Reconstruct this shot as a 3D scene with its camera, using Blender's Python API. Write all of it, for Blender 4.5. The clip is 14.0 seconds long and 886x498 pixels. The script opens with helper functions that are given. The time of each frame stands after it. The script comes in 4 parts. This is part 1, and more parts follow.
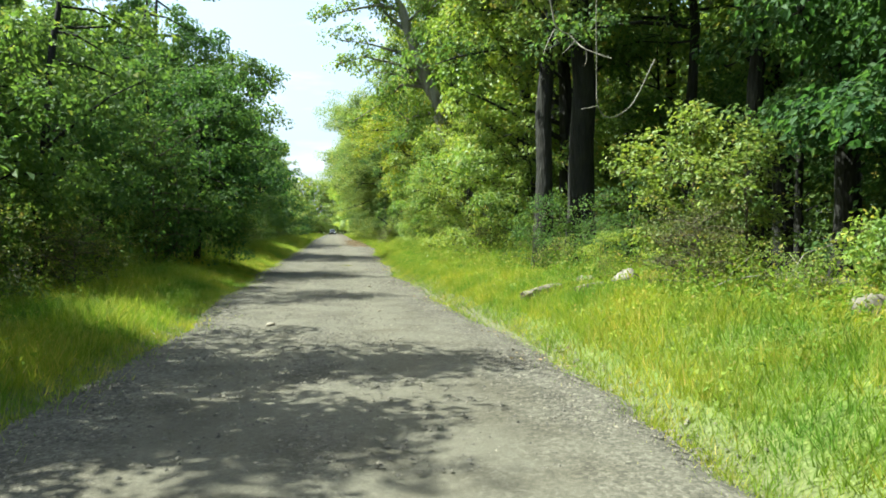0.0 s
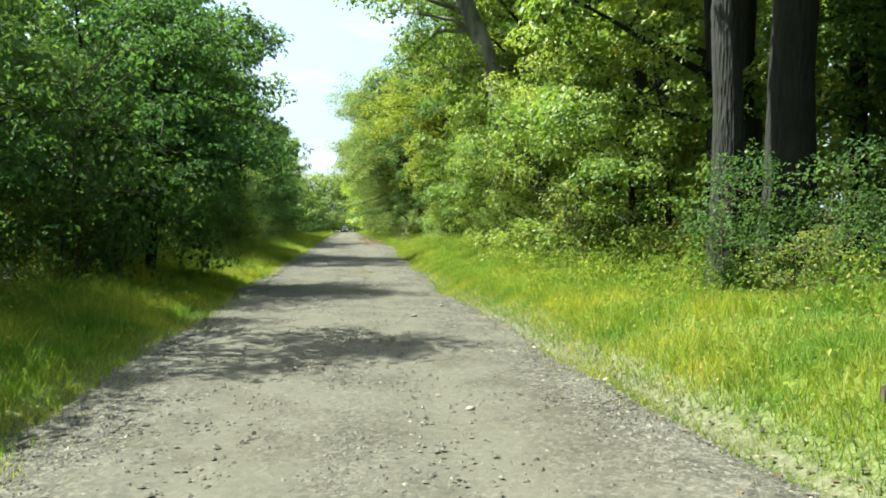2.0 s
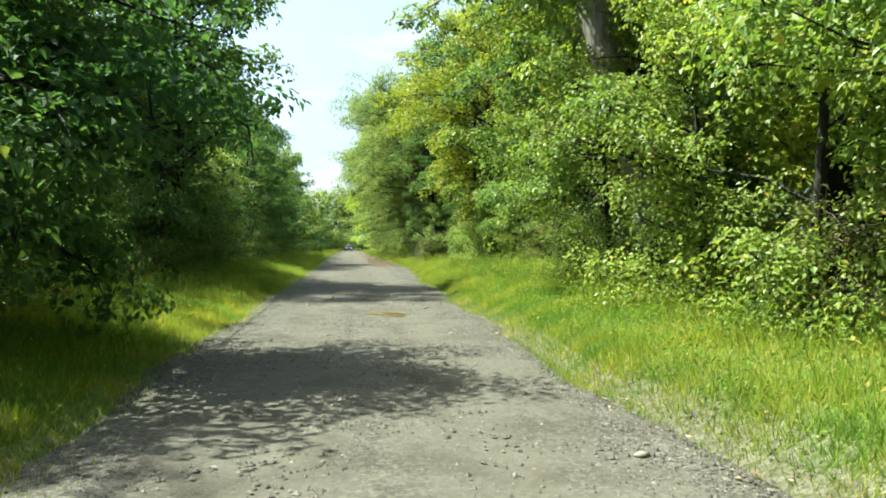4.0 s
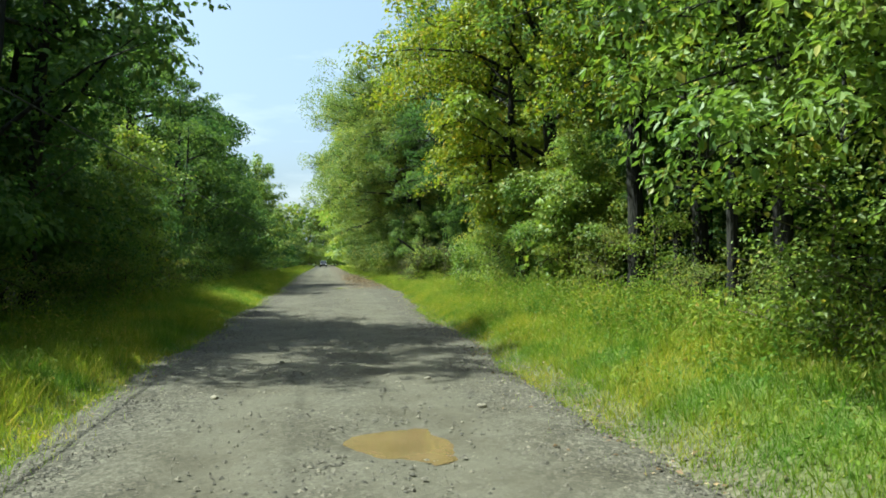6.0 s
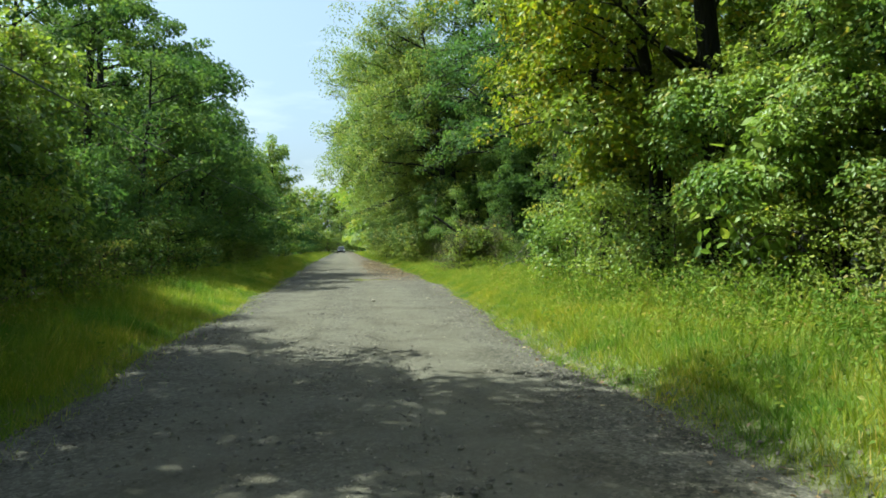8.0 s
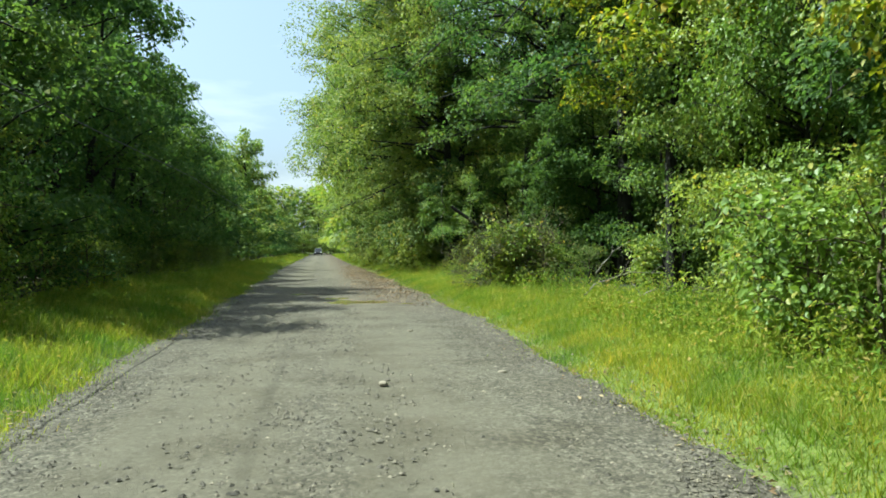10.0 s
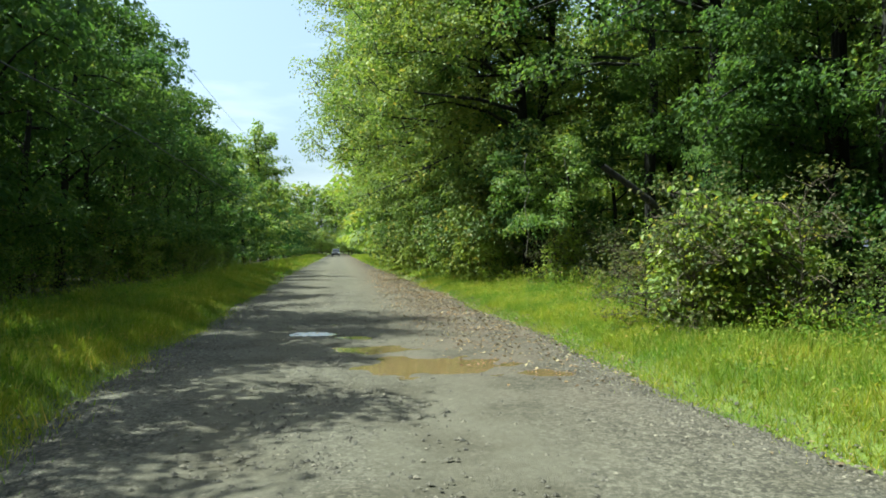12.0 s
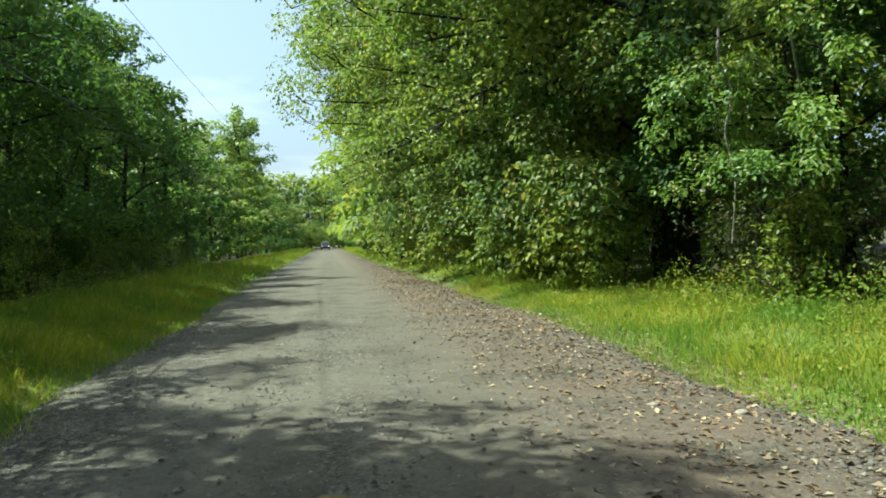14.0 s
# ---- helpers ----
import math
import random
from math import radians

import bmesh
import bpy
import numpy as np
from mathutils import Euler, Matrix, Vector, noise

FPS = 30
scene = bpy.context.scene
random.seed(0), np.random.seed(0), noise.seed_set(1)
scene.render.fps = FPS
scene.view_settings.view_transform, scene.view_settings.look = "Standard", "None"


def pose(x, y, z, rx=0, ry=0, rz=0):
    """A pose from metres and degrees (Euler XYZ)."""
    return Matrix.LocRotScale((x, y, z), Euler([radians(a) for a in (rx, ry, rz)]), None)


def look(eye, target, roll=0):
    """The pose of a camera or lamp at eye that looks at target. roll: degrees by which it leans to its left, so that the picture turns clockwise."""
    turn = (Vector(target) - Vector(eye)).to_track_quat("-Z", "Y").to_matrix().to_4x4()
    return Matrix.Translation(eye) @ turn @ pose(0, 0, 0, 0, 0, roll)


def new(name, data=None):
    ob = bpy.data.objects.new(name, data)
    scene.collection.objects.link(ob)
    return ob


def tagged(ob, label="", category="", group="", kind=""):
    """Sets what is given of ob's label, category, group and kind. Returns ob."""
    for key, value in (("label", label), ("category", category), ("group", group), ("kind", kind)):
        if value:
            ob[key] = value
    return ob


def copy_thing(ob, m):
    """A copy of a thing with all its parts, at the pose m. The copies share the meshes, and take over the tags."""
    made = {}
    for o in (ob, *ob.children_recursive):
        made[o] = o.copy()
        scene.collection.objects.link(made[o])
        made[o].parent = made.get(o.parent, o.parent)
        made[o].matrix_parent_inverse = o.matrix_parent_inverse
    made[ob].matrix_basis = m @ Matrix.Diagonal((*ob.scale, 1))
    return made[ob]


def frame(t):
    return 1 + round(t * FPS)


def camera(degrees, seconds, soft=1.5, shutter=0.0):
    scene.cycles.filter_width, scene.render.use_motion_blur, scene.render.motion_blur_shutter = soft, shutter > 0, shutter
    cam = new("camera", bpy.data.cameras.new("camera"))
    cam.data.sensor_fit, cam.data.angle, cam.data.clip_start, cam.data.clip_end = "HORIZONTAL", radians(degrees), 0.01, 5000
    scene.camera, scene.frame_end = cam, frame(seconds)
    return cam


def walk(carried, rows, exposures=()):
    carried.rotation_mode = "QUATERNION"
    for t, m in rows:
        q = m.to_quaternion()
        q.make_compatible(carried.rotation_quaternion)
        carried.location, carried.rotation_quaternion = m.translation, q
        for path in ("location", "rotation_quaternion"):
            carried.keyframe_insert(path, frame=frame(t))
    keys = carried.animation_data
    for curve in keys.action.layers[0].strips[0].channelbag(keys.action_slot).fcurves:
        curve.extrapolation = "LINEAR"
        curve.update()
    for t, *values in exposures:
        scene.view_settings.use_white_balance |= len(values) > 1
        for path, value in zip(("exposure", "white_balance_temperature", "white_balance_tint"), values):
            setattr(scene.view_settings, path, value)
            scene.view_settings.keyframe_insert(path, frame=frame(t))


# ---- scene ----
cam = camera(60.0, 14.0, soft=1.75)
PATH = [
    (0, (-0.077, 0.0, 1.487), (0.202, 1.98, 1.439), 0.4),
    (0.5, (-0.1, 2.055, 1.453), (0.135, 4.04, 1.384), 0.5),
    (1, (-0.121, 4.09, 1.43), (0.119, 6.073, 1.342), 0.0),
    (1.5, (-0.157, 6.088, 1.405), (0.067, 8.075, 1.352), 0.1),
    (2, (-0.207, 8.121, 1.403), (0.041, 10.104, 1.347), 0.0),
    (2.5, (-0.288, 10.173, 1.386), (-0.066, 12.16, 1.321), -0.1),
    (3, (-0.379, 12.282, 1.391), (-0.131, 14.266, 1.371), 0.1),
    (3.5, (-0.478, 14.418, 1.388), (-0.242, 16.403, 1.375), 0.2),
    (6, (-0.294, 26.287, 1.436), (0.009, 28.264, 1.467), -0.3),
    (6.5, (-0.258, 28.677, 1.441), (0.057, 30.652, 1.458), -0.5),
    (7, (-0.204, 31.023, 1.397), (0.108, 32.999, 1.401), -0.8),
    (7.5, (-0.214, 33.358, 1.318), (0.036, 35.342, 1.312), -0.5),
    (10, (-0.136, 46.586, 1.427), (0.178, 48.561, 1.428), 0.0),
    (10.5, (-0.146, 49.298, 1.427), (0.146, 51.277, 1.422), -0.1),
    (11, (-0.175, 52.104, 1.434), (0.133, 54.08, 1.439), -0.0),
    (11.5, (-0.211, 55.022, 1.429), (0.101, 56.998, 1.434), 0.0),
    (12, (-0.263, 57.97, 1.434), (0.007, 59.951, 1.436), -0.0),
    (12.5, (-0.31, 60.896, 1.441), (-0.026, 62.875, 1.439), -0.1),
    (13, (-0.354, 63.77, 1.44), (-0.06, 65.748, 1.485), -0.2),
    (13.5, (-0.381, 66.643, 1.376), (-0.105, 68.624, 1.412), -0.4),
    (14, (-0.353, 69.504, 1.345), (-0.056, 71.481, 1.322), -1.5),
]
walk(cam, [(t, look(eye, target, roll)) for t, eye, target, roll in PATH], [(0, 1.7, 6200, -7), (3.7, 1.72, 6200, -7), (5.8, 1.16, 6050, -11), (14, 1.25, 6050, -11)])

# ---- light ----
SUN_EL, SUN_AZ = 55.8, 76.0          # degrees; azimuth counted to the left of +y
world = bpy.data.worlds.new("sky")
scene.world = world
world.use_nodes = True
wn, wl = world.node_tree.nodes, world.node_tree.links
sky = wn.new("ShaderNodeTexSky")
sky.sky_type, sky.sun_disc = "NISHITA", False
sky.sun_elevation, sky.sun_rotation = radians(SUN_EL), radians(-SUN_AZ)
sky.air_density, sky.dust_density, sky.ozone_density = 1.0, 5.0, 3.0
wco, wmap, wnoise, wramp, wmix = (wn.new("ShaderNode" + k) for k in ("TexCoord", "Mapping", "TexNoise", "ValToRGB", "MixRGB"))
wmap.inputs["Scale"].default_value = (1.6, 1.6, 7.0)
wnoise.inputs["Scale"].default_value, wnoise.inputs["Detail"].default_value = 2.2, 6.0
wramp.color_ramp.elements[0].position, wramp.color_ramp.elements[1].position = 0.54, 0.85
wramp.color_ramp.elements[1].color = (0.6, 0.6, 0.6, 1)
wmix.inputs[2].default_value = (5.6, 5.5, 5.8, 1)
whaze = wn.new("ShaderNodeMixRGB")      # thin high haze
whaze.inputs[0].default_value, whaze.inputs[2].default_value = 0.4, (2.5, 2.6, 3.5, 1)
wl.new(wco.outputs["Generated"], wmap.inputs["Vector"])
wl.new(wmap.outputs[0], wnoise.inputs["Vector"])
wl.new(wnoise.outputs["Fac"], wramp.inputs[0])
wl.new(wramp.outputs[0], wmix.inputs[0])
wl.new(sky.outputs[0], whaze.inputs[1])
wl.new(whaze.outputs[0], wmix.inputs[1])
wl.new(wmix.outputs[0], wn["Background"].inputs["Color"])
wn["Background"].inputs["Strength"].default_value = 0.13
sun = new("sun", bpy.data.lights.new("sun", "SUN"))
sun.data.energy, sun.data.angle, sun.data.color = 5.0, radians(0.53), (1.0, 0.95, 0.85)
sa, se = radians(SUN_AZ), radians(SUN_EL)
sun.matrix_world = look((0, 0, 60), (math.sin(sa) * math.cos(se), -math.cos(sa) * math.cos(se), 60 - math.sin(se)))

# ---- materials ----
def material(name):
    m = bpy.data.materials.new(name)
    m.use_nodes = True
    return m, m.node_tree.nodes, m.node_tree.links, m.node_tree.nodes["Principled BSDF"]


def ramp(nodes, stops):
    r = nodes.new("ShaderNodeValToRGB")
    while len(r.color_ramp.elements) < len(stops):
        r.color_ramp.elements.new(0.5)
    for e, (p, c) in zip(r.color_ramp.elements, stops):
        e.position, e.color = p, (*c, 1)
    return r


def tex(nodes, links, kind, scale, detail=3.0, coord="Object", stretch=None):
    co, t = nodes.new("ShaderNodeTexCoord"), nodes.new("ShaderNodeTex" + kind)
    t.inputs["Scale"].default_value = scale
    if kind == "Noise":
        t.inputs["Detail"].default_value = detail
    if stretch:
        mp = nodes.new("ShaderNodeMapping")
        mp.inputs["Scale"].default_value = stretch
        links.new(co.outputs[coord], mp.inputs["Vector"])
        links.new(mp.outputs[0], t.inputs["Vector"])
    else:
        links.new(co.outputs[coord], t.inputs["Vector"])
    return t


def mixed(nodes, links, fac, a, b, kind="MIX"):
    m = nodes.new("ShaderNodeMixRGB")
    m.blend_type = kind
    for i, v in enumerate((fac, a, b)):
        if isinstance(v, (int, float)):
            m.inputs[i].default_value = v
        elif isinstance(v, tuple):
            m.inputs[i].default_value = (*v, 1)
        else:
            links.new(v, m.inputs[i])
    return m.outputs[0]


def bump(nodes, links, shader, height, strength, distance):
    b = nodes.new("ShaderNodeBump")
    b.inputs["Strength"].default_value, b.inputs["Distance"].default_value = strength, distance
    links.new(height, b.inputs["Height"])
    links.new(b.outputs[0], shader.inputs["Normal"])


def leaf_material(name, stops, glow=0.38, rough=0.42, patch=0.5, gloss=0.5, tones=((0.62, 0.72, 0.7), (1.32, 1.2, 1.0))):
    """Thin leaves: glossy cuticle above, light shining through from behind, tint varied leaf by leaf and clump by clump."""
    m, n, l, p = material(name)
    geo, info = n.new("ShaderNodeNewGeometry"), n.new("ShaderNodeObjectInfo")
    cr = ramp(n, stops)
    l.new(geo.outputs["Random Per Island"], cr.inputs[0])
    big = tex(n, l, "Noise", patch, 2.0)
    tone = ramp(n, [(0.32, tones[0]), (0.68, tones[1])])
    l.new(big.outputs["Fac"], tone.inputs[0])
    own = ramp(n, [(0.0, (0.8, 0.9, 0.9)), (1.0, (1.2, 1.1, 0.95))])
    l.new(info.outputs["Random"], own.inputs[0])
    c = mixed(n, l, 1.0, cr.outputs[0], tone.outputs[0], "MULTIPLY")
    c = mixed(n, l, 1.0, c, own.outputs[0], "MULTIPLY")
    l.new(c, p.inputs["Base Color"])
    p.inputs["Roughness"].default_value = rough
    p.inputs["Specular IOR Level"].default_value = gloss
    tr, mx = n.new("ShaderNodeBsdfTranslucent"), n.new("ShaderNodeMixShader")
    l.new(mixed(n, l, 1.0, c, (1.5, 1.5, 0.8), "MULTIPLY"), tr.inputs["Color"])
    mx.inputs[0].default_value = glow
    l.new(p.outputs[0], mx.inputs[1])
    l.new(tr.outputs[0], mx.inputs[2])
    l.new(mx.outputs[0], n["Material Output"].inputs["Surface"])
    return m


# darker, bluer leaf green: shade of the woods put into the colour
LEAF_SHADED = leaf_material("leaf green darkened as shade", [(0.0, (0.062, 0.118, 0.048)), (0.6, (0.082, 0.146, 0.054)), (0.94, (0.105, 0.172, 0.060)), (1.0, (0.155, 0.190, 0.066))], 0.5, 0.6, 0.5, 0.22)
LEAF_FRESH = leaf_material("leaf fresh green", [(0.0, (0.140, 0.212, 0.055)), (0.55, (0.194, 0.272, 0.066)), (0.92, (0.250, 0.320, 0.080)), (1.0, (0.400, 0.340, 0.085))], 0.4, 0.45, 0.5, 0.38)
LEAF_MID = leaf_material("leaf mid green", [(0.0, (0.112, 0.174, 0.054)), (0.55, (0.160, 0.228, 0.068)), (0.92, (0.208, 0.270, 0.082)), (1.0, (0.320, 0.275, 0.095))], 0.4, 0.5, 0.5, 0.3)
LEAF_WARM = leaf_material("leaf yellowing green", [(0.0, (0.130, 0.200, 0.024)), (0.5, (0.180, 0.245, 0.030)), (0.85, (0.255, 0.280, 0.036)), (1.0, (0.370, 0.290, 0.040))], 0.4, 0.5, 0.5, 0.3)
LEAF_BUSH = leaf_material("leaf of brush", [(0.0, (0.105, 0.148, 0.044)), (0.6, (0.142, 0.186, 0.056)), (0.9, (0.190, 0.222, 0.072)), (1.0, (0.300, 0.240, 0.110))], 0.4, 0.55, 0.6, 0.25)
LEAF_WEED = leaf_material("leaf of weeds", [(0.0, (0.115, 0.180, 0.034)), (0.55, (0.165, 0.235, 0.042)), (0.85, (0.225, 0.270, 0.060)), (1.0, (0.310, 0.260, 0.120))], 0.42, 0.65, 0.7, 0.15, ((0.55, 0.74, 0.7), (1.35, 1.2, 1.0)))
LEAF_SERE = leaf_material("leaf of withered brush", [(0.0, (0.080, 0.098, 0.042)), (0.6, (0.115, 0.128, 0.056)), (1.0, (0.200, 0.170, 0.090))], 0.35, 0.65, 0.8, 0.2)
LEAF_DRY = leaf_material("leaf dry", [(0.0, (0.075, 0.048, 0.030)), (0.5, (0.150, 0.098, 0.062)), (0.8, (0.230, 0.155, 0.100)), (1.0, (0.400, 0.330, 0.240))], 0.1, 0.7)
GRASS = leaf_material("grass blade", [(0.0, (0.118, 0.178, 0.026)), (0.55, (0.160, 0.220, 0.034)), (0.8, (0.215, 0.252, 0.048)), (1.0, (0.350, 0.305, 0.120))], 0.45, 0.65, 0.8, 0.15, ((0.52, 0.78, 0.7), (1.42, 1.2, 1.0)))


def bark_material(name, dark, light, scale=9.0):
    m, n, l, p = material(name)
    ridges = tex(n, l, "Noise", scale, 6.0, stretch=(1.0, 1.0, 0.16))
    moss = tex(n, l, "Noise", 1.3, 4.0)
    cr = ramp(n, [(0.3, dark), (0.7, light)])
    l.new(ridges.outputs["Fac"], cr.inputs[0])
    mr = ramp(n, [(0.5, (0, 0, 0)), (0.75, (0.6, 0.6, 0.6))])
    l.new(moss.outputs["Fac"], mr.inputs[0])
    l.new(mixed(n, l, mr.outputs[0], cr.outputs[0], tuple(1.3 * a + b for a, b in zip(light, (0.0, 0.006, 0.0)))), p.inputs["Base Color"])
    p.inputs["Roughness"].default_value = 0.9
    plates = tex(n, l, "Voronoi", scale * 1.6, stretch=(1.0, 1.0, 0.22))
    bump(n, l, p, mixed(n, l, 0.5, ridges.outputs["Fac"], plates.outputs["Distance"]), 1.0, 0.06)
    return m


# near-black bark: the crowns' shade on the trunks is put into the colour
BARK = bark_material("bark darkened as shade", (0.005, 0.005, 0.004), (0.017, 0.016, 0.012), 12.0)
DRIFT = bark_material("weathered log wood", (0.07, 0.06, 0.045), (0.19, 0.165, 0.12), 7.0)
BARK_PALE = bark_material("bark pale", (0.09, 0.08, 0.065), (0.26, 0.24, 0.205), 6.0)
TWIG = bark_material("twig brown", (0.04, 0.03, 0.02), (0.12, 0.095, 0.065), 20.0)


def gravel_material():
    """Dusty worn wheel tracks between bands of loose dark crushed stone, with damp blotches."""
    m, n, l, p = material("gravel road")
    grit, chips = tex(n, l, "Voronoi", 55.0), tex(n, l, "Voronoi", 24.0)
    fine = tex(n, l, "Noise", 150.0, 4.0)
    streak = tex(n, l, "Noise", 1.0, 5.0, stretch=(2.6, 0.16, 1.0))
    blot = tex(n, l, "Noise", 1.1, 6.0)
    co, sep, span = (n.new("ShaderNode" + k) for k in ("TexCoord", "SeparateXYZ", "MapRange"))
    l.new(co.outputs["Object"], sep.inputs[0])
    l.new(sep.outputs["X"], span.inputs["Value"])
    span.inputs["From Min"].default_value, span.inputs["From Max"].default_value = -3.5, 3.5
    lanes = ramp(n, [(0.16, (0.0, 0.0, 0.0)), (0.27, (0.45, 0.45, 0.45)), (0.34, (0.95, 0.95, 0.95)), (0.4, (0.75, 0.75, 0.75)), (0.46, (0.5, 0.5, 0.5)), (0.53, (0.75, 0.75, 0.75)), (0.58, (0.95, 0.95, 0.95)), (0.7, (0.5, 0.5, 0.5)), (0.82, (0.0, 0.0, 0.0))])
    l.new(span.outputs[0], lanes.inputs[0])
    loose = ramp(n, [(0.4, (1, 1, 1)), (0.6, (0, 0, 0))])
    l.new(mixed(n, l, 0.3, mixed(n, l, 0.4, streak.outputs["Fac"], blot.outputs["Fac"]), lanes.outputs[0]), loose.inputs[0])
    dust = ramp(n, [(0.25, (0.080, 0.074, 0.057)), (0.75, (0.138, 0.128, 0.101))])
    l.new(fine.outputs["Fac"], dust.inputs[0])
    stone = ramp(n, [(0.2, (0.020, 0.019, 0.017)), (0.45, (0.060, 0.056, 0.046)), (0.62, (0.102, 0.095, 0.078)), (0.85, (0.180, 0.169, 0.142))])
    l.new(mixed(n, l, 0.5, grit.outputs["Color"], chips.outputs["Color"]), stone.inputs[0])
    share = ramp(n, [(0.0, (0.22, 0.22, 0.22)), (1.0, (0.85, 0.85, 0.85))])
    l.new(loose.outputs[0], share.inputs[0])
    c = mixed(n, l, share.outputs[0], dust.outputs[0], stone.outputs[0])
    # brown leaf-stained dirt over the right half of the road, past the puddles
    reach = []
    for axis, ends in (("X", (0.2, 1.7)), ("Y", (62.0, 71.0))):
        r = n.new("ShaderNodeMapRange")
        l.new(sep.outputs[axis], r.inputs["Value"])
        r.inputs["From Min"].default_value, r.inputs["From Max"].default_value = ends
        reach.append(r.outputs[0])
    stain = n.new("ShaderNodeMath")
    stain.operation = "MULTIPLY"
    l.new(reach[0], stain.inputs[0])
    l.new(reach[1], stain.inputs[1])
    patchy = ramp(n, [(0.35, (0.15, 0.15, 0.15)), (0.6, (0.75, 0.75, 0.75))])
    l.new(blot.outputs["Fac"], patchy.inputs[0])
    brown = ramp(n, [(0.3, (0.050, 0.036, 0.026)), (0.7, (0.135, 0.100, 0.075))])
    l.new(fine.outputs["Fac"], brown.inputs[0])
    c = mixed(n, l, mixed(n, l, 1.0, stain.outputs[0], patchy.outputs[0], "MULTIPLY"), c, brown.outputs[0])
    damp = ramp(n, [(0.34, (0.7, 0.67, 0.61)), (0.55, (1.05, 1.04, 1.02))])
    l.new(blot.outputs["Fac"], damp.inputs[0])
    l.new(mixed(n, l, 0.8, c, damp.outputs[0], "MULTIPLY"), p.inputs["Base Color"])
    p.inputs["Roughness"].default_value = 0.92
    p.inputs["Specular IOR Level"].default_value = 0.25
    rock = mixed(n, l, 0.5, grit.outputs["Distance"], chips.outputs["Distance"])
    dome = n.new("ShaderNodeInvert")
    l.new(rock, dome.inputs["Color"])
    bump(n, l, p, mixed(n, l, share.outputs[0], fine.outputs["Fac"], dome.outputs[0]), 0.7, 0.016)
    return m


def soil_material():
    m, n, l, p = material("forest soil")
    a, b, c3 = tex(n, l, "Noise", 0.5, 5.0), tex(n, l, "Noise", 9.0, 6.0), tex(n, l, "Voronoi", 22.0)
    litter = ramp(n, [(0.3, (0.028, 0.021, 0.013)), (0.55, (0.052, 0.038, 0.022)), (0.75, (0.09, 0.064, 0.036))])
    l.new(b.outputs["Fac"], litter.inputs[0])
    green = ramp(n, [(0.4, (0.028, 0.043, 0.012)), (0.7, (0.05, 0.066, 0.018))])
    l.new(b.outputs["Fac"], green.inputs[0])
    mask = ramp(n, [(0.42, (0, 0, 0)), (0.6, (1, 1, 1))])
    l.new(a.outputs["Fac"], mask.inputs[0])
    woods = mixed(n, l, mask.outputs[0], litter.outputs[0], green.outputs[0])
    co, sep, mag, band = (n.new("ShaderNode" + k) for k in ("TexCoord", "SeparateXYZ", "Math", "ValToRGB"))
    mag.operation = "ABSOLUTE"
    l.new(co.outputs["Object"], sep.inputs[0])
    l.new(sep.outputs["X"], mag.inputs[0])
    far = n.new("ShaderNodeMath")
    far.operation, far.inputs[1].default_value = "DIVIDE", 10.0
    l.new(mag.outputs[0], far.inputs[0])
    band.color_ramp.elements[0].position, band.color_ramp.elements[0].color = 0.5, (1, 1, 1, 1)
    band.color_ramp.elements[1].position, band.color_ramp.elements[1].color = 0.7, (0, 0, 0, 1)
    l.new(far.outputs[0], band.inputs[0])
    thatch = ramp(n, [(0.3, (0.06, 0.09, 0.014)), (0.55, (0.1, 0.14, 0.02)), (0.8, (0.15, 0.15, 0.04))])
    l.new(b.outputs["Fac"], thatch.inputs[0])
    dirt = ramp(n, [(0.3, (0.06, 0.048, 0.034)), (0.7, (0.13, 0.112, 0.086))])
    l.new(c3.outputs["Color"], dirt.inputs[0])
    rim = ramp(n, [(0.0, (1, 1, 1)), (0.23, (0.8, 0.8, 0.8)), (0.285, (0.0, 0.0, 0.0))])
    l.new(far.outputs[0], rim.inputs[0])
    c = mixed(n, l, band.outputs[0], woods, thatch.outputs[0])
    l.new(mixed(n, l, rim.outputs[0], c, dirt.outputs[0]), p.inputs["Base Color"])
    p.inputs["Roughness"].default_value = 0.95
    bump(n, l, p, mixed(n, l, 0.5, b.outputs["Fac"], c3.outputs["Distance"]), 0.8, 0.05)
    return m


def rock_material(name, dark, light):
    m, n, l, p = material(name)
    a, b = tex(n, l, "Noise", 5.0, 6.0), tex(n, l, "Noise", 40.0, 5.0)
    cr = ramp(n, [(0.3, dark), (0.7, light)])
    l.new(mixed(n, l, 0.4, a.outputs["Fac"], b.outputs["Fac"]), cr.inputs[0])
    geo = n.new("ShaderNodeNewGeometry")
    own = ramp(n, [(0.0, (0.5, 0.5, 0.52)), (0.8, (1.05, 1.03, 1.0)), (1.0, (1.7, 1.66, 1.58))])
    l.new(geo.outputs["Random Per Island"], own.inputs[0])
    l.new(mixed(n, l, 1.0, cr.outputs[0], own.outputs[0], "MULTIPLY"), p.inputs["Base Color"])
    p.inputs["Roughness"].default_value = 0.85
    bump(n, l, p, b.outputs["Fac"], 0.5, 0.01)
    return m


def puddle_material():
    m, n, l, p = material("muddy water")
    a = tex(n, l, "Noise", 2.5, 3.0)
    cr = ramp(n, [(0.3, (0.125, 0.085, 0.042)), (0.7, (0.175, 0.122, 0.064))])
    l.new(a.outputs["Fac"], cr.inputs[0])
    l.new(cr.outputs[0], p.inputs["Base Color"])
    p.inputs["Roughness"].default_value, p.inputs["IOR"].default_value = 0.04, 1.33
    rip = tex(n, l, "Noise", 14.0, 2.0)
    bump(n, l, p, rip.outputs["Fac"], 0.05, 0.01)
    return m


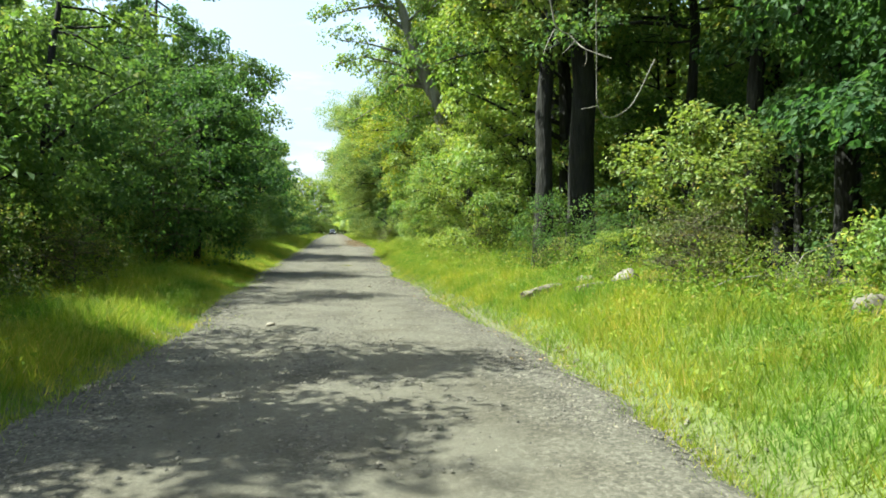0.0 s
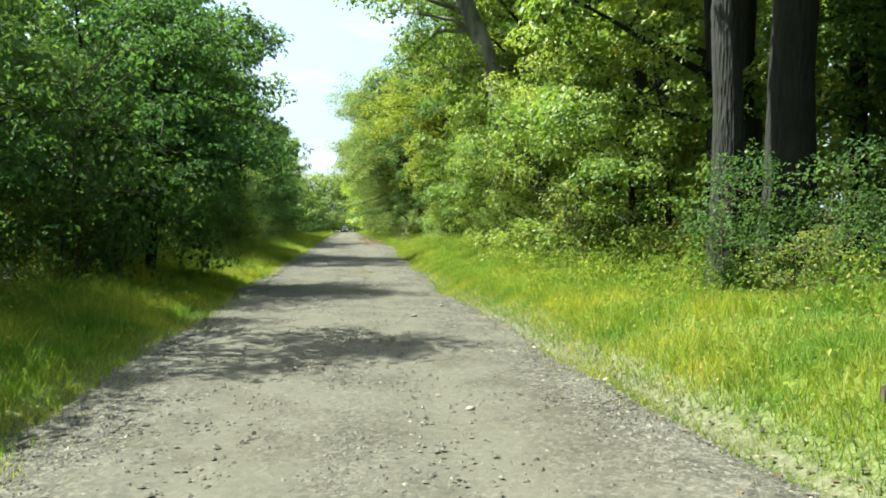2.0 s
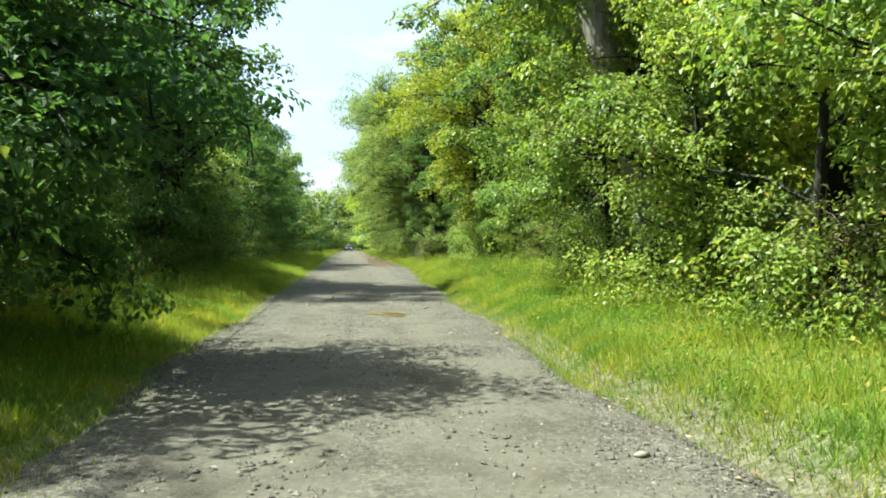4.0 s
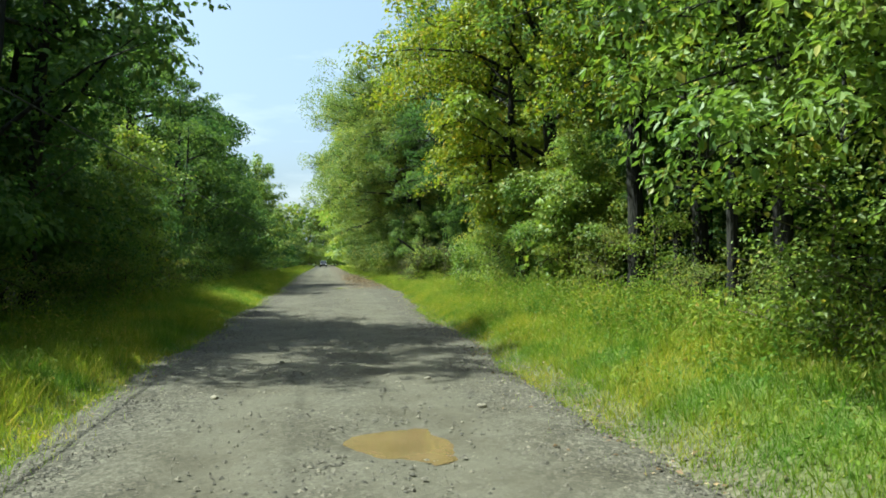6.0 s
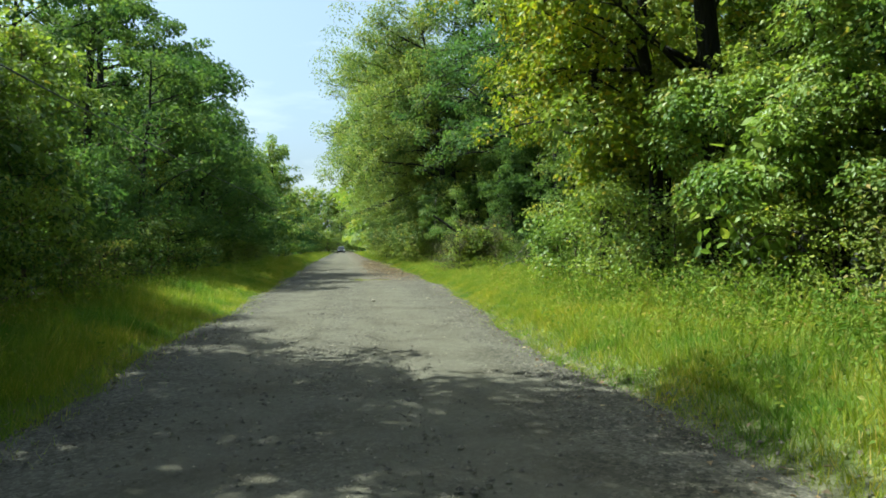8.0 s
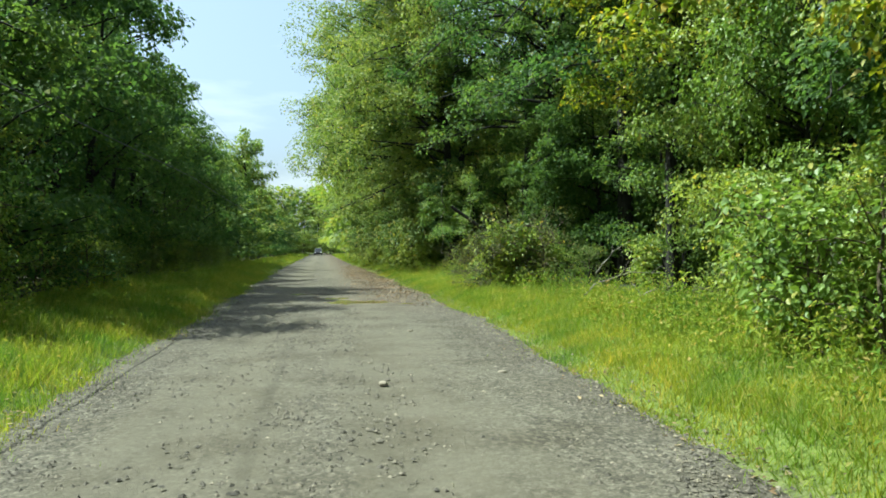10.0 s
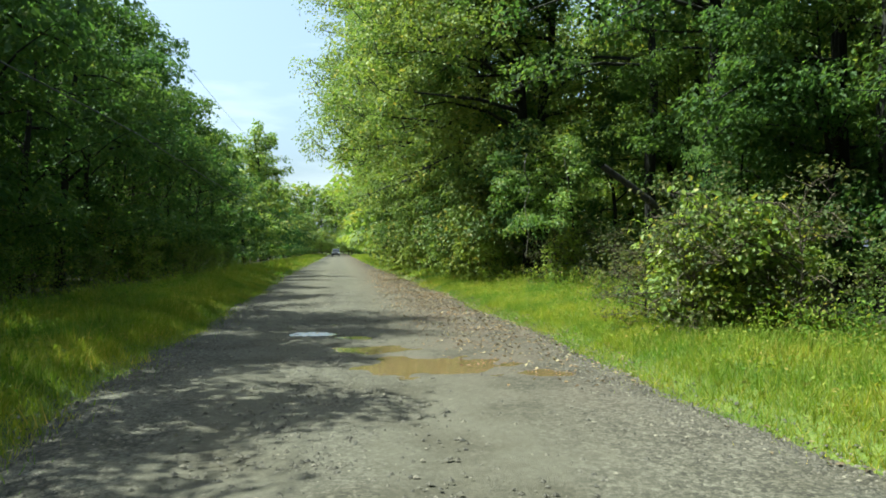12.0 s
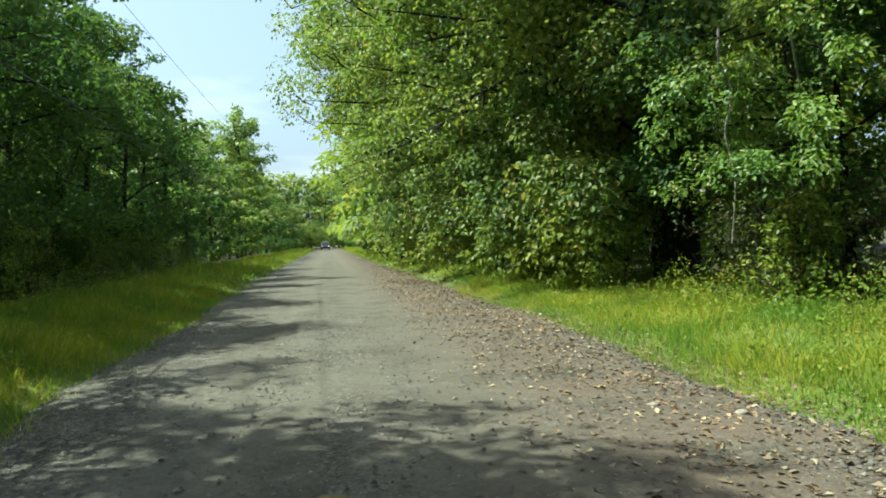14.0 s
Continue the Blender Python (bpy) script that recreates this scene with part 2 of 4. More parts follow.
GRAVEL, SOIL, PUDDLE = gravel_material(), soil_material(), puddle_material()
ROCK = rock_material("pale field stone", (0.095, 0.086, 0.07), (0.21, 0.19, 0.158))
STONE = rock_material("road stone", (0.05, 0.045, 0.037), (0.17, 0.154, 0.126))
CABLE, _, _, _p = material("black cable")
_p.inputs["Base Color"].default_value, _p.inputs["Roughness"].default_value = (0.03, 0.03, 0.03, 1), 0.6

# ---- mesh helpers ----
R = np.random.default_rng(7)


def mesh_from(name, verts, faces, mat, smooth=False):
    """A mesh from arrays; faces all have the same number of corners."""
    verts, faces = np.asarray(verts, np.float32), np.asarray(faces, np.int32)
    me = bpy.data.meshes.new(name)
    k = faces.shape[1]
    me.vertices.add(len(verts))
    me.vertices.foreach_set("co", verts.ravel())
    me.loops.add(faces.size)
    me.loops.foreach_set("vertex_index", faces.ravel())
    me.polygons.add(len(faces))
    me.polygons.foreach_set("loop_start", np.arange(0, faces.size, k, dtype=np.int32))
    me.polygons.foreach_set("loop_total", np.full(len(faces), k, np.int32))
    me.polygons.foreach_set("use_smooth", np.full(len(faces), smooth))
    me.update(calc_edges=True)
    me.materials.append(mat)
    return me


def part(name, me, parent, label=""):
    ob = new(name, me)
    ob.parent = parent
    return tagged(ob, label)


def unit(v):
    return v / np.maximum(np.linalg.norm(v, axis=-1, keepdims=True), 1e-9)


def leaves(rng, centres, radii, count, size, flat=0.65, droop=0.35, up=0.75, slim=0.7, face=0.0, plain=False, loose=0.58, oval=False):
    """count leaves shingled over the upper side of clumps round the centres: each a folded blade of two faces, tip outward and down."""
    centres = np.asarray(centres, float)
    radii = np.broadcast_to(np.asarray(radii, float), (len(centres),))
    weight = radii**2
    pick = rng.choice(len(centres), count, p=weight / weight.sum())
    away = unit(rng.normal(size=(count, 3)) + (0, 0, 0.5))
    p = centres[pick] + away * (0.5 + 0.55 * rng.random((count, 1)) ** 0.5) * radii[pick, None] * (1, 1, flat)
    n = unit(0.8 * away + (face, 0, up) + loose * rng.normal(size=(count, 3)))
    d = away * (1, 1, 0.3) + 0.8 * unit(rng.normal(size=(count, 3))) - (0, 0, 1.6 * droop)
    d = unit(d - n * (d * n).sum(1, keepdims=True))
    s = unit(np.cross(d, n))
    ln = size * rng.uniform(0.65, 1.3, (count, 1))
    w = ln * slim * 0.5 * rng.uniform(0.8, 1.2, (count, 1))
    if plain:
        v = np.stack([p + s * w, p + d * ln, p - s * w], 1).reshape(-1, 3)
        return v, np.arange(3 * count).reshape(-1, 3)
    if oval:
        def rib(k, side):
            return p + d * ln * k + s * w * side + n * w * 0.3 * abs(side) - n * ln * 0.1 * k
        v = np.stack([p, rib(0.3, 0.9), rib(0.65, 0.8), rib(1.0, 0), rib(0.65, -0.8), rib(0.3, -0.9)], 1).reshape(-1, 3)
        k = 6 * np.arange(count)[:, None]
        return v, np.concatenate([k + (0, 1, 2, 3), k + (0, 3, 4, 5)])
    mid = p + d * ln * 0.45
    v = np.stack([p, mid + s * w + n * w * 0.3, p + d * ln - n * ln * 0.12, mid - s * w + n * w * 0.3], 1).reshape(-1, 3)
    return v, np.arange(4 * count).reshape(-1, 4)


def tube(points, radii, sides=6, rough=0.0, rng=None):
    """A tapered, slightly uneven tube along points: its corners and four-cornered faces."""
    points, radii = np.asarray(points, float), np.asarray(radii, float)
    k = len(points)
    along = unit(np.gradient(points, axis=0))
    ref = np.where(np.abs(along[:, 2:3]) > 0.9, [[1.0, 0, 0]], [[0, 0, 1.0]])
    a = unit(np.cross(along, ref))
    b = np.cross(along, a)
    ang = np.linspace(0, 2 * np.pi, sides, endpoint=False)
    rad = radii[:, None] * (1 + (rough * rng.normal(size=(k, sides)) if rng is not None else 0))
    v = points[:, None] + rad[..., None] * (np.cos(ang)[None, :, None] * a[:, None] + np.sin(ang)[None, :, None] * b[:, None])
    i, j = np.meshgrid(np.arange(k - 1), np.arange(sides), indexing="ij")
    j2 = (j + 1) % sides
    f = np.stack([i * sides + j, i * sides + j2, (i + 1) * sides + j2, (i + 1) * sides + j], -1).reshape(-1, 4)
    return v.reshape(-1, 3), f


def joined(pieces):
    vs, fs, at = [], [], 0
    for v, f in pieces:
        vs.append(v), fs.append(np.asarray(f) + at)
        at += len(v)
    return np.concatenate(vs), np.concatenate(fs)


def wander(rng, start, direction, length, steps, bend=0.15, rise=0.0):
    pts, d = [np.array(start, float)], unit(np.array(direction, float))
    for _ in range(steps):
        d = unit(d + rng.normal(size=3) * bend + (0, 0, rise))
        pts.append(pts[-1] + d * length / steps)
    return np.array(pts)


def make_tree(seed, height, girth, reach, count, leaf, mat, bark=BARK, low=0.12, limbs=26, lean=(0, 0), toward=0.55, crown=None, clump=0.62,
              name="tree", label="", category="tree", group="trees along the road", flare=1.35, twigs=5, masses=3, flat=0.75, fine=True, rise=(0.1, 0.95), oval=False, slim=0.7):
    """A broadleaf tree: tapered trunk, limbs with twigs, and leaves in clumps along them. It reaches furthest towards local +x."""
    rng = np.random.default_rng(seed)
    root = new(name)
    root.empty_display_size = 0.3
    ts = np.linspace(0, 1, 12)
    sway = np.cumsum(rng.normal(size=(12, 2)) * 0.012 * height, 0) * ts[:, None]
    stem = np.column_stack([sway[:, 0] + lean[0] * ts**1.2, sway[:, 1] + lean[1] * ts**1.2, -0.25 + ts * (height * 0.93 + 0.25)])
    rad = girth * (1 - ts) ** 0.8 * 0.92 + girth * 0.08
    rad[0] *= flare
    pieces, tips, sizes = [tube(stem, rad, 10, 0.06, rng)], [], []
    for i in range(limbs):
        h = low + (0.97 - low) * ((i + rng.random()) / limbs)
        base = np.array([np.interp(h, ts, stem[:, k]) for k in range(3)])
        shape = crown(h) if crown else (0.55 + 0.6 * math.sin(math.pi * min(1, max(0, (h - low) / (1 - low)) * 0.9 + 0.1)))
        az = rng.vonmises(0, toward) if toward else rng.uniform(-math.pi, math.pi)
        ln = reach * shape * rng.uniform(0.6, 1.1) * (1 + 0.18 * math.cos(az))
        pts = wander(rng, base, (math.cos(az), math.sin(az), rng.uniform(*rise)), ln, 6, 0.16, -0.08)
        lr = max(0.012, min(0.09, girth * 0.3 * ln / max(reach, 0.1)))
        pieces.append(tube(pts[::2], np.linspace(lr, 0.006, 4), 4))
        for q in range(masses):
            s = 1.0 - 0.68 * q / max(1, masses - 1) * rng.uniform(0.7, 1.1)
            at = np.array([np.interp(s, np.linspace(0, 1, 7), pts[:, k]) for k in range(3)])
            r = clump * rng.uniform(0.7, 1.5) * (1.0 if q == 0 else 0.85)
            for _ in range(twigs):
                off = unit(rng.normal(size=3)) * rng.uniform(0.35, 1.0)
                off[2] = abs(off[2]) if rng.random() < 0.65 else off[2]
                end = at + off * r * (1.1, 1.1, 0.85)
                if fine and rng.random() < 0.6:
                    pieces.append(tube([at - (0, 0, 0.05), end], [lr * 0.3 + 0.003, 0.003], 3))
                tips.append(end)
                sizes.append(r * rng.uniform(0.42, 0.72))
    bv, bf = joined(pieces)
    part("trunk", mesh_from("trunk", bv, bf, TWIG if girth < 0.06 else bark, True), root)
    lv, lf = leaves(rng, tips, sizes, count, leaf, flat, face=0.35 if toward else 0.0, plain=not fine and leaf > 0.2, oval=oval, slim=slim)
    lv[:, 2] = np.maximum(lv[:, 2], 0.03)
    part("crown", mesh_from("crown", lv, lf, mat), root)
    return tagged(root, label, category, group)


def place(proto, x, y, z=0.0, turn=0.0, size=1.0, tall=1.0, label=""):
    m = pose(x, y, z, 0, 0, turn) @ Matrix.Diagonal((size, size, size * tall, 1))
    ob = copy_thing(proto, m)
    return tagged(ob, label)


def forget(proto):
    for o in (*proto.children_recursive, proto):
        bpy.data.objects.remove(o)

# ---- ground and road ----
def lerp(x, xs, ys):
    return np.interp(x, xs, ys)


def road_left(y):
    return lerp(y, [-20, 6, 12, 20, 32, 60, 80, 100, 300], [-2.5, -2.53, -2.43, -2.6, -2.74, -2.75, -2.95, -3.2, -3.3])


def road_right(y):
    return lerp(y, [-20, 7, 12, 18, 25, 32, 40, 49, 55, 62, 85, 120, 300], [2.5, 2.5, 2.38, 2.12, 2.0, 2.15, 2.35, 2.45, 2.95, 3.2, 3.2, 2.8, 2.6])


def wobble(y, k):
    return 0.1 * np.sin(y * 0.61 + k) + 0.05 * np.sin(y * 1.57 + 2 * k) + 0.04 * np.sin(y * 3.9 + 5 * k) * np.sin(y * 0.83) + 0.03 * np.sin(y * 7.3 + 3 * k) * np.sin(y * 2.1 + k)


def land(x, y):
    """Height of the ground: flat under the road, rising gently over the verges into the woods."""
    x, y = np.asarray(x, float), np.asarray(y, float)
    right, left = np.maximum(0, x - road_right(y)), np.maximum(0, road_left(y) - x)
    h = lerp(y, [0, 15, 24, 35, 60], [0.68, 0.66, 0.5, 0.45, 0.3]) * (1 - np.exp(-right / 0.95)) + 0.26 * (1 - np.exp(-left / 1.3))
    rough = 0.05 * np.sin(x * 1.3 + 0.7 * y) * np.sin(0.9 * y - 0.4 * x) + 0.03 * np.sin(2.9 * x + 1.1) * np.sin(2.3 * y)
    out = np.minimum(1, np.maximum(right, left) / 1.0)
    return h + rough * out - 0.05 * (1 - np.minimum(1, np.maximum(right, left) / 0.35))


def sheet(name, xs, ys, height, mat, smooth=True):
    gx, gy = np.meshgrid(xs, ys)
    v = np.column_stack([gx.ravel(), gy.ravel(), height(gx, gy).ravel()])
    w = len(xs)
    i, j = np.meshgrid(np.arange(len(ys) - 1), np.arange(w - 1), indexing="ij")
    a = i * w + j
    return new(name, mesh_from(name, v, np.stack([a, a + 1, a + w + 1, a + w], -1).reshape(-1, 4), mat, smooth))


GX = np.concatenate([[-2500, -600, -150, -60, -35, -25], np.arange(-20, -8, 1.0), np.arange(-8, 9, 0.25), np.arange(9, 21, 1.0), [25, 35, 60, 150, 600, 2500]])
GY = np.concatenate([[-2500, -500, -120, -60, -30], np.arange(-16, 120, 0.5), np.arange(120, 260, 4.0), [300, 400, 600, 1200, 2500]])
tagged(sheet("ground", GX, GY, land, SOIL), "leaf-littered forest soil with rising verges", "ground", kind="structure")


PUDDLES = [(0.25, 32.3, 0.42, 0.5), (0.15, 69.0, 0.55, 0.42), (0.9, 67.35, 0.9, 0.7), (2.1, 66.6, 0.26, 0.22), (-0.62, 71.1, 0.32, 0.36), (0.0, 70.5, 0.28, 0.3), (-0.41, 73.5, 0.14, 0.13), (-0.37, 72.6, 0.12, 0.12)]
WATER = 0.004


def road_sheet():
    ys = np.concatenate([np.arange(-15, 31, 0.2), np.arange(31, 34, 0.08), np.arange(34, 65, 0.2), np.arange(65, 74.5, 0.08), np.arange(74.5, 100, 0.3), np.arange(100, 330, 2.0)])
    us = np.linspace(0, 1, 61)
    l, r = road_left(ys) + wobble(ys, 1), road_right(ys) + wobble(ys, 2)
    x = l[:, None] + (r - l)[:, None] * us
    y = np.repeat(ys[:, None], 61, 1)
    z = 0.012 + 0.025 * np.sin(np.pi * us)[None, :] + 0.008 * np.sin(2.1 * x + 0.8 * y) * np.sin(1.7 * y)
    for track in (-1.15, 0.45):
        z = z - 0.022 * np.exp(-(((x - track) / 0.22) ** 2))
    z = z - 0.06 * (np.exp(-(us / 0.03) ** 2) + np.exp(-((1 - us) / 0.03) ** 2))[None, :]
    z = z + 0.006 * np.sin(5.3 * x + 2.1 * y) * np.sin(4.7 * y - 1.9 * x)
    for px, py, rx, ry in PUDDLES:
        q = ((x - px) / rx) ** 2 + ((y - py) / ry) ** 2
        q = q * (1 + 0.28 * np.sin(6.0 * x + 4.0 * y) + 0.24 * np.sin(11 * y - 7 * x) + 0.2 * np.sin(23 * x + 9 * y) * np.sin(19 * y + 1))
        z = z - (z - WATER + 0.022) * np.exp(-(q**1.5) * 0.75)
    v = np.column_stack([x.ravel(), y.ravel(), z.ravel()])
    i, j = np.meshgrid(np.arange(len(ys) - 1), np.arange(60), indexing="ij")
    a = i * 61 + j
    return new("road", mesh_from("road", v, np.stack([a, a + 1, a + 62, a + 61], -1).reshape(-1, 4), GRAVEL, True))


tagged(road_sheet(), "grey gravel track with worn wheel ruts", "road", kind="structure")

# ---- trees ----
def column(h):      # leafy from the ground to the top
    return 0.75 + 0.35 * math.sin(math.pi * h) - 0.55 * max(0, h - 0.7) / 0.3


def high(h):        # bare below, broad above
    return 0.35 + 0.85 * math.sin(math.pi * min(1, max(0, (h - 0.25) / 0.8)))


def arch(h):        # narrow at the foot, widest halfway up
    return 0.5 + 0.75 * math.sin(math.pi * min(1, h * 0.95)) ** 1.5


def wide(h):        # shrub
    return 1.0 - 0.5 * abs(h - 0.45)


TALL = [
    make_tree(11, 16.5, 0.27, 3.6, 19000, 0.14, LEAF_FRESH, low=0.16, limbs=30, crown=arch, label="tall broadleaf tree with sunlit fresh green leaves"),
    make_tree(12, 15.0, 0.24, 3.3, 19000, 0.14, LEAF_SHADED, low=0.14, limbs=28, crown=arch, label="tall broadleaf tree with dense leaves coloured as shaded"),
    make_tree(13, 17.5, 0.24, 3.9, 19000, 0.14, LEAF_FRESH, low=0.16, limbs=26, crown=high, label="tall forest tree with a bare lower trunk"),
    make_tree(18, 16.0, 0.24, 3.6, 19000, 0.14, LEAF_MID, low=0.12, limbs=30, crown=arch, label="tall broadleaf tree with mid green leaves"),
]
# the set-back trees too carry the woods' shade in their leaf colour
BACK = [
    make_tree(16, 15.5, 0.24, 3.4, 14000, 0.17, LEAF_SHADED, low=0.1, limbs=24, crown=column, fine=False, label="tall tree standing back in the woods, leaves coloured as shaded"),
    make_tree(17, 17.0, 0.26, 3.6, 14000, 0.17, LEAF_SHADED, low=0.14, limbs=22, crown=high, fine=False, label="tall tree behind the roadside trees, leaves coloured as shaded"),
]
YELLOW = make_tree(14, 11.5, 0.16, 3.3, 10800, 0.137, LEAF_WARM, low=0.22, limbs=24, crown=high, label="slender tree with yellowing leaves at the road's edge")
YELLOW_HIGH = make_tree(15, 13.5, 0.12, 3.7, 11000, 0.14, LEAF_WARM, low=0.38, limbs=24, crown=high, toward=1.0, label="tall yellowing tree with boughs high over the verge")
SMALL = [
    make_tree(21, 6.8, 0.11, 2.1, 9500, 0.092, LEAF_FRESH, low=0.06, limbs=19, crown=column, clump=0.5, label="small green tree at the edge of the woods"),
    make_tree(22, 8.2, 0.13, 2.3, 9500, 0.096, LEAF_BUSH, low=0.1, limbs=21, crown=column, clump=0.5, label="young green tree leaning over the verge"),
    make_tree(23, 5.2, 0.08, 1.9, 9500, 0.084, LEAF_FRESH, low=0.06, limbs=18, crown=column, clump=0.45, label="young tree with fresh green leaves"),
]
# SMALL sizes again, with the woods' shade put into the leaf colour
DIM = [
    make_tree(24, 6.8, 0.11, 2.1, 6500, 0.13, LEAF_SHADED, low=0.05, limbs=19, crown=column, clump=0.52, fine=False, label="small tree at the shaded edge of the woods, shade in its leaf colour"),
    make_tree(25, 8.2, 0.13, 2.3, 7000, 0.135, LEAF_SHADED, low=0.08, limbs=21, crown=column, clump=0.52, fine=False, label="young tree leaning over the shaded verge, shade in its leaf colour"),
    make_tree(26, 5.2, 0.08, 1.9, 5500, 0.12, LEAF_SHADED, low=0.05, limbs=18, crown=column, clump=0.48, fine=False, label="young tree on the shaded side, shade in its leaf colour"),
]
DEEP = [
    make_tree(31, 19.0, 0.26, 3.8, 4600, 0.25, LEAF_MID, low=0.28, limbs=18, crown=high, toward=0, clump=0.95, fine=False, label="tall forest tree deep in the woods", group="trees in the woods"),
    make_tree(32, 16.5, 0.2, 3.4, 4600, 0.24, LEAF_MID, low=0.15, limbs=18, crown=high, toward=0, clump=0.95, fine=False, label="slim forest tree standing in shade", group="trees in the woods"),
]
FAR = [
    make_tree(41, 15.5, 0.24, 3.8, 1500, 0.58,  LEAF_SHADED, low=0.05, limbs=19, crown=column, clump=0.9, fine=False, label="dense green tree beside the far road"),
    make_tree(42, 16.5, 0.24, 4.0, 1500, 0.58,  LEAF_MID, low=0.05, limbs=19, crown=column, clump=0.9, fine=False, label="broad green tree beside the far road"),
]
BUSH = [
    make_tree(51, 1.9, 0.03, 1.15, 1900, 0.071, LEAF_BUSH, low=0.08, limbs=16, crown=wide, toward=0.2, clump=0.32, fine=False, name="bush", label="tangled green bush on the verge", category="bush", group="bushes along the road"),
    make_tree(52, 2.6, 0.035, 1.3, 2000, 0.083, LEAF_FRESH, low=0.08, limbs=18, crown=wide, toward=0.2, clump=0.36, fine=False, name="bush", label="bright green leafy bush on the verge", category="bush", group="bushes along the road"),
    make_tree(53, 1.3, 0.02, 0.9, 1400, 0.063, LEAF_BUSH, low=0.05, limbs=14, crown=wide, toward=0.2, clump=0.26, fine=False, name="bush", label="low scrubby bush with small leaves", category="bush", group="bushes along the road"),
]
# BUSH[1] in size, with shade put into its leaf colour
SHADY = make_tree(54, 2.6, 0.035, 1.3, 1700, 0.09, LEAF_SHADED, low=0.06, limbs=18, crown=wide, toward=0.2, clump=0.38, fine=False, name="bush", label="tall bush hung with vines, leaves coloured as shaded", category="bush", group="bushes along the road")
BIG = make_tree(61, 18.0, 0.36, 3.8, 13000, 0.14, LEAF_MID, low=0.3, limbs=24, crown=high, toward=1.0, label="large forest trunk with a high crown, bark coloured as shaded")
LEANING = make_tree(62, 15.0, 0.45, 3.2, 15000, 0.13, LEAF_FRESH, bark=BARK_PALE, low=0.35, limbs=21, crown=high, lean=(5.5, 0.5), label="large pale trunk leaning out over the road")
OVER = make_tree(63, 16.5, 0.26, 4.2, 42000, 0.136, LEAF_MID, low=0.06, limbs=44, clump=1.0, masses=5, twigs=3, rise=(0.3, 1.1), crown=arch, lean=(1.0, 0.0), toward=0.9, label="tall green tree arching out over the road")
CANOPY = make_tree(67, 15.5, 0.2, 4.6, 11500, 0.14, LEAF_SHADED, low=0.42, limbs=26, crown=high, toward=1.2, label="tall forest tree with a spreading high crown, leaves coloured as shaded")
SPREAD = make_tree(64, 6.7, 0.12, 2.3, 10800, 0.13, LEAF_SHADED, low=0.24, limbs=28, crown=column, toward=1.2, clump=0.62, flat=0.5, masses=3, rise=(0.0, 0.3), lean=(0.5, 0), label="spreading tree with layered limbs over the road, leaves coloured as shaded")
HEAP = make_tree(65, 1.9, 0.025, 1.25, 1300, 0.066, LEAF_SERE, low=0.05, limbs=24, crown=wide, toward=0, clump=0.3, twigs=4, name="bush", label="dry tangled brush with bare twigs", category="bush", group="bushes along the road")
BROAD = make_tree(66, 1.9, 0.03, 1.0, 1500, 0.115, LEAF_FRESH, oval=True, low=0.1, limbs=16, crown=wide, toward=0, clump=0.36, name="bush", label="leafy shrub with large bright leaves", category="bush", group="bushes along the road")
GIANT = make_tree(68, 23.5, 0.4, 5.2, 4600, 0.5, LEAF_FRESH, low=0.5, limbs=26, crown=high, toward=0, rise=(0.3, 1.2), clump=1.15, fine=False, label="very tall airy tree far along the road")
SPRAY = make_tree(69, 5.6, 0.09, 2.3, 7500, 0.1, LEAF_FRESH, low=0.42, limbs=14, toward=1.3, clump=0.4, rise=(-0.1, 0.35), oval=True, slim=0.52, label="young tree holding out boughs of large glossy leaves")
VINED = make_tree(71, 4.7, 0.05, 1.35, 5000, 0.105, LEAF_MID, oval=True, low=0.05, limbs=24, crown=column, toward=0.5, clump=0.42, label="sapling draped in large-leaved vines before dark woods")
CLIMBER = make_tree(72, 5.2, 0.05, 1.2, 5200, 0.1, LEAF_FRESH, oval=True, low=0.18, limbs=26, crown=column, toward=0.3, clump=0.42, label="young tree hung with sunlit bright climbing leaves")
MOUND = make_tree(70, 5.4, 0.07, 1.7, 15000, 0.078, LEAF_FRESH, low=0.03, limbs=30, crown=column, toward=0.2, clump=0.5, label="vine-smothered sapling with dense bright leaves")
PROTOS = [CLIMBER, VINED, YELLOW_HIGH, SHADY, MOUND, SPRAY, GIANT, CANOPY, *DIM, OVER, SPREAD, BIG, LEANING, *TALL, *BACK, YELLOW, *SMALL, *DEEP, *FAR, *BUSH]


def left(proto, x, y, size=1.0, tall=1.0, turn=0.0, label=""):
    return place(proto, x, y, float(land(x, y)) - 0.02, turn, size, tall, label)


def right(proto, x, y, size=1.0, tall=1.0, turn=0.0, label=""):
    return place(proto, x, y, float(land(x, y)) - 0.02, 180 + turn, size, tall, label)


# woods on the sunny side: crowns that lean out over the verge, with recesses between
def pick(protos):
    return protos[int(R.integers(len(protos)))]


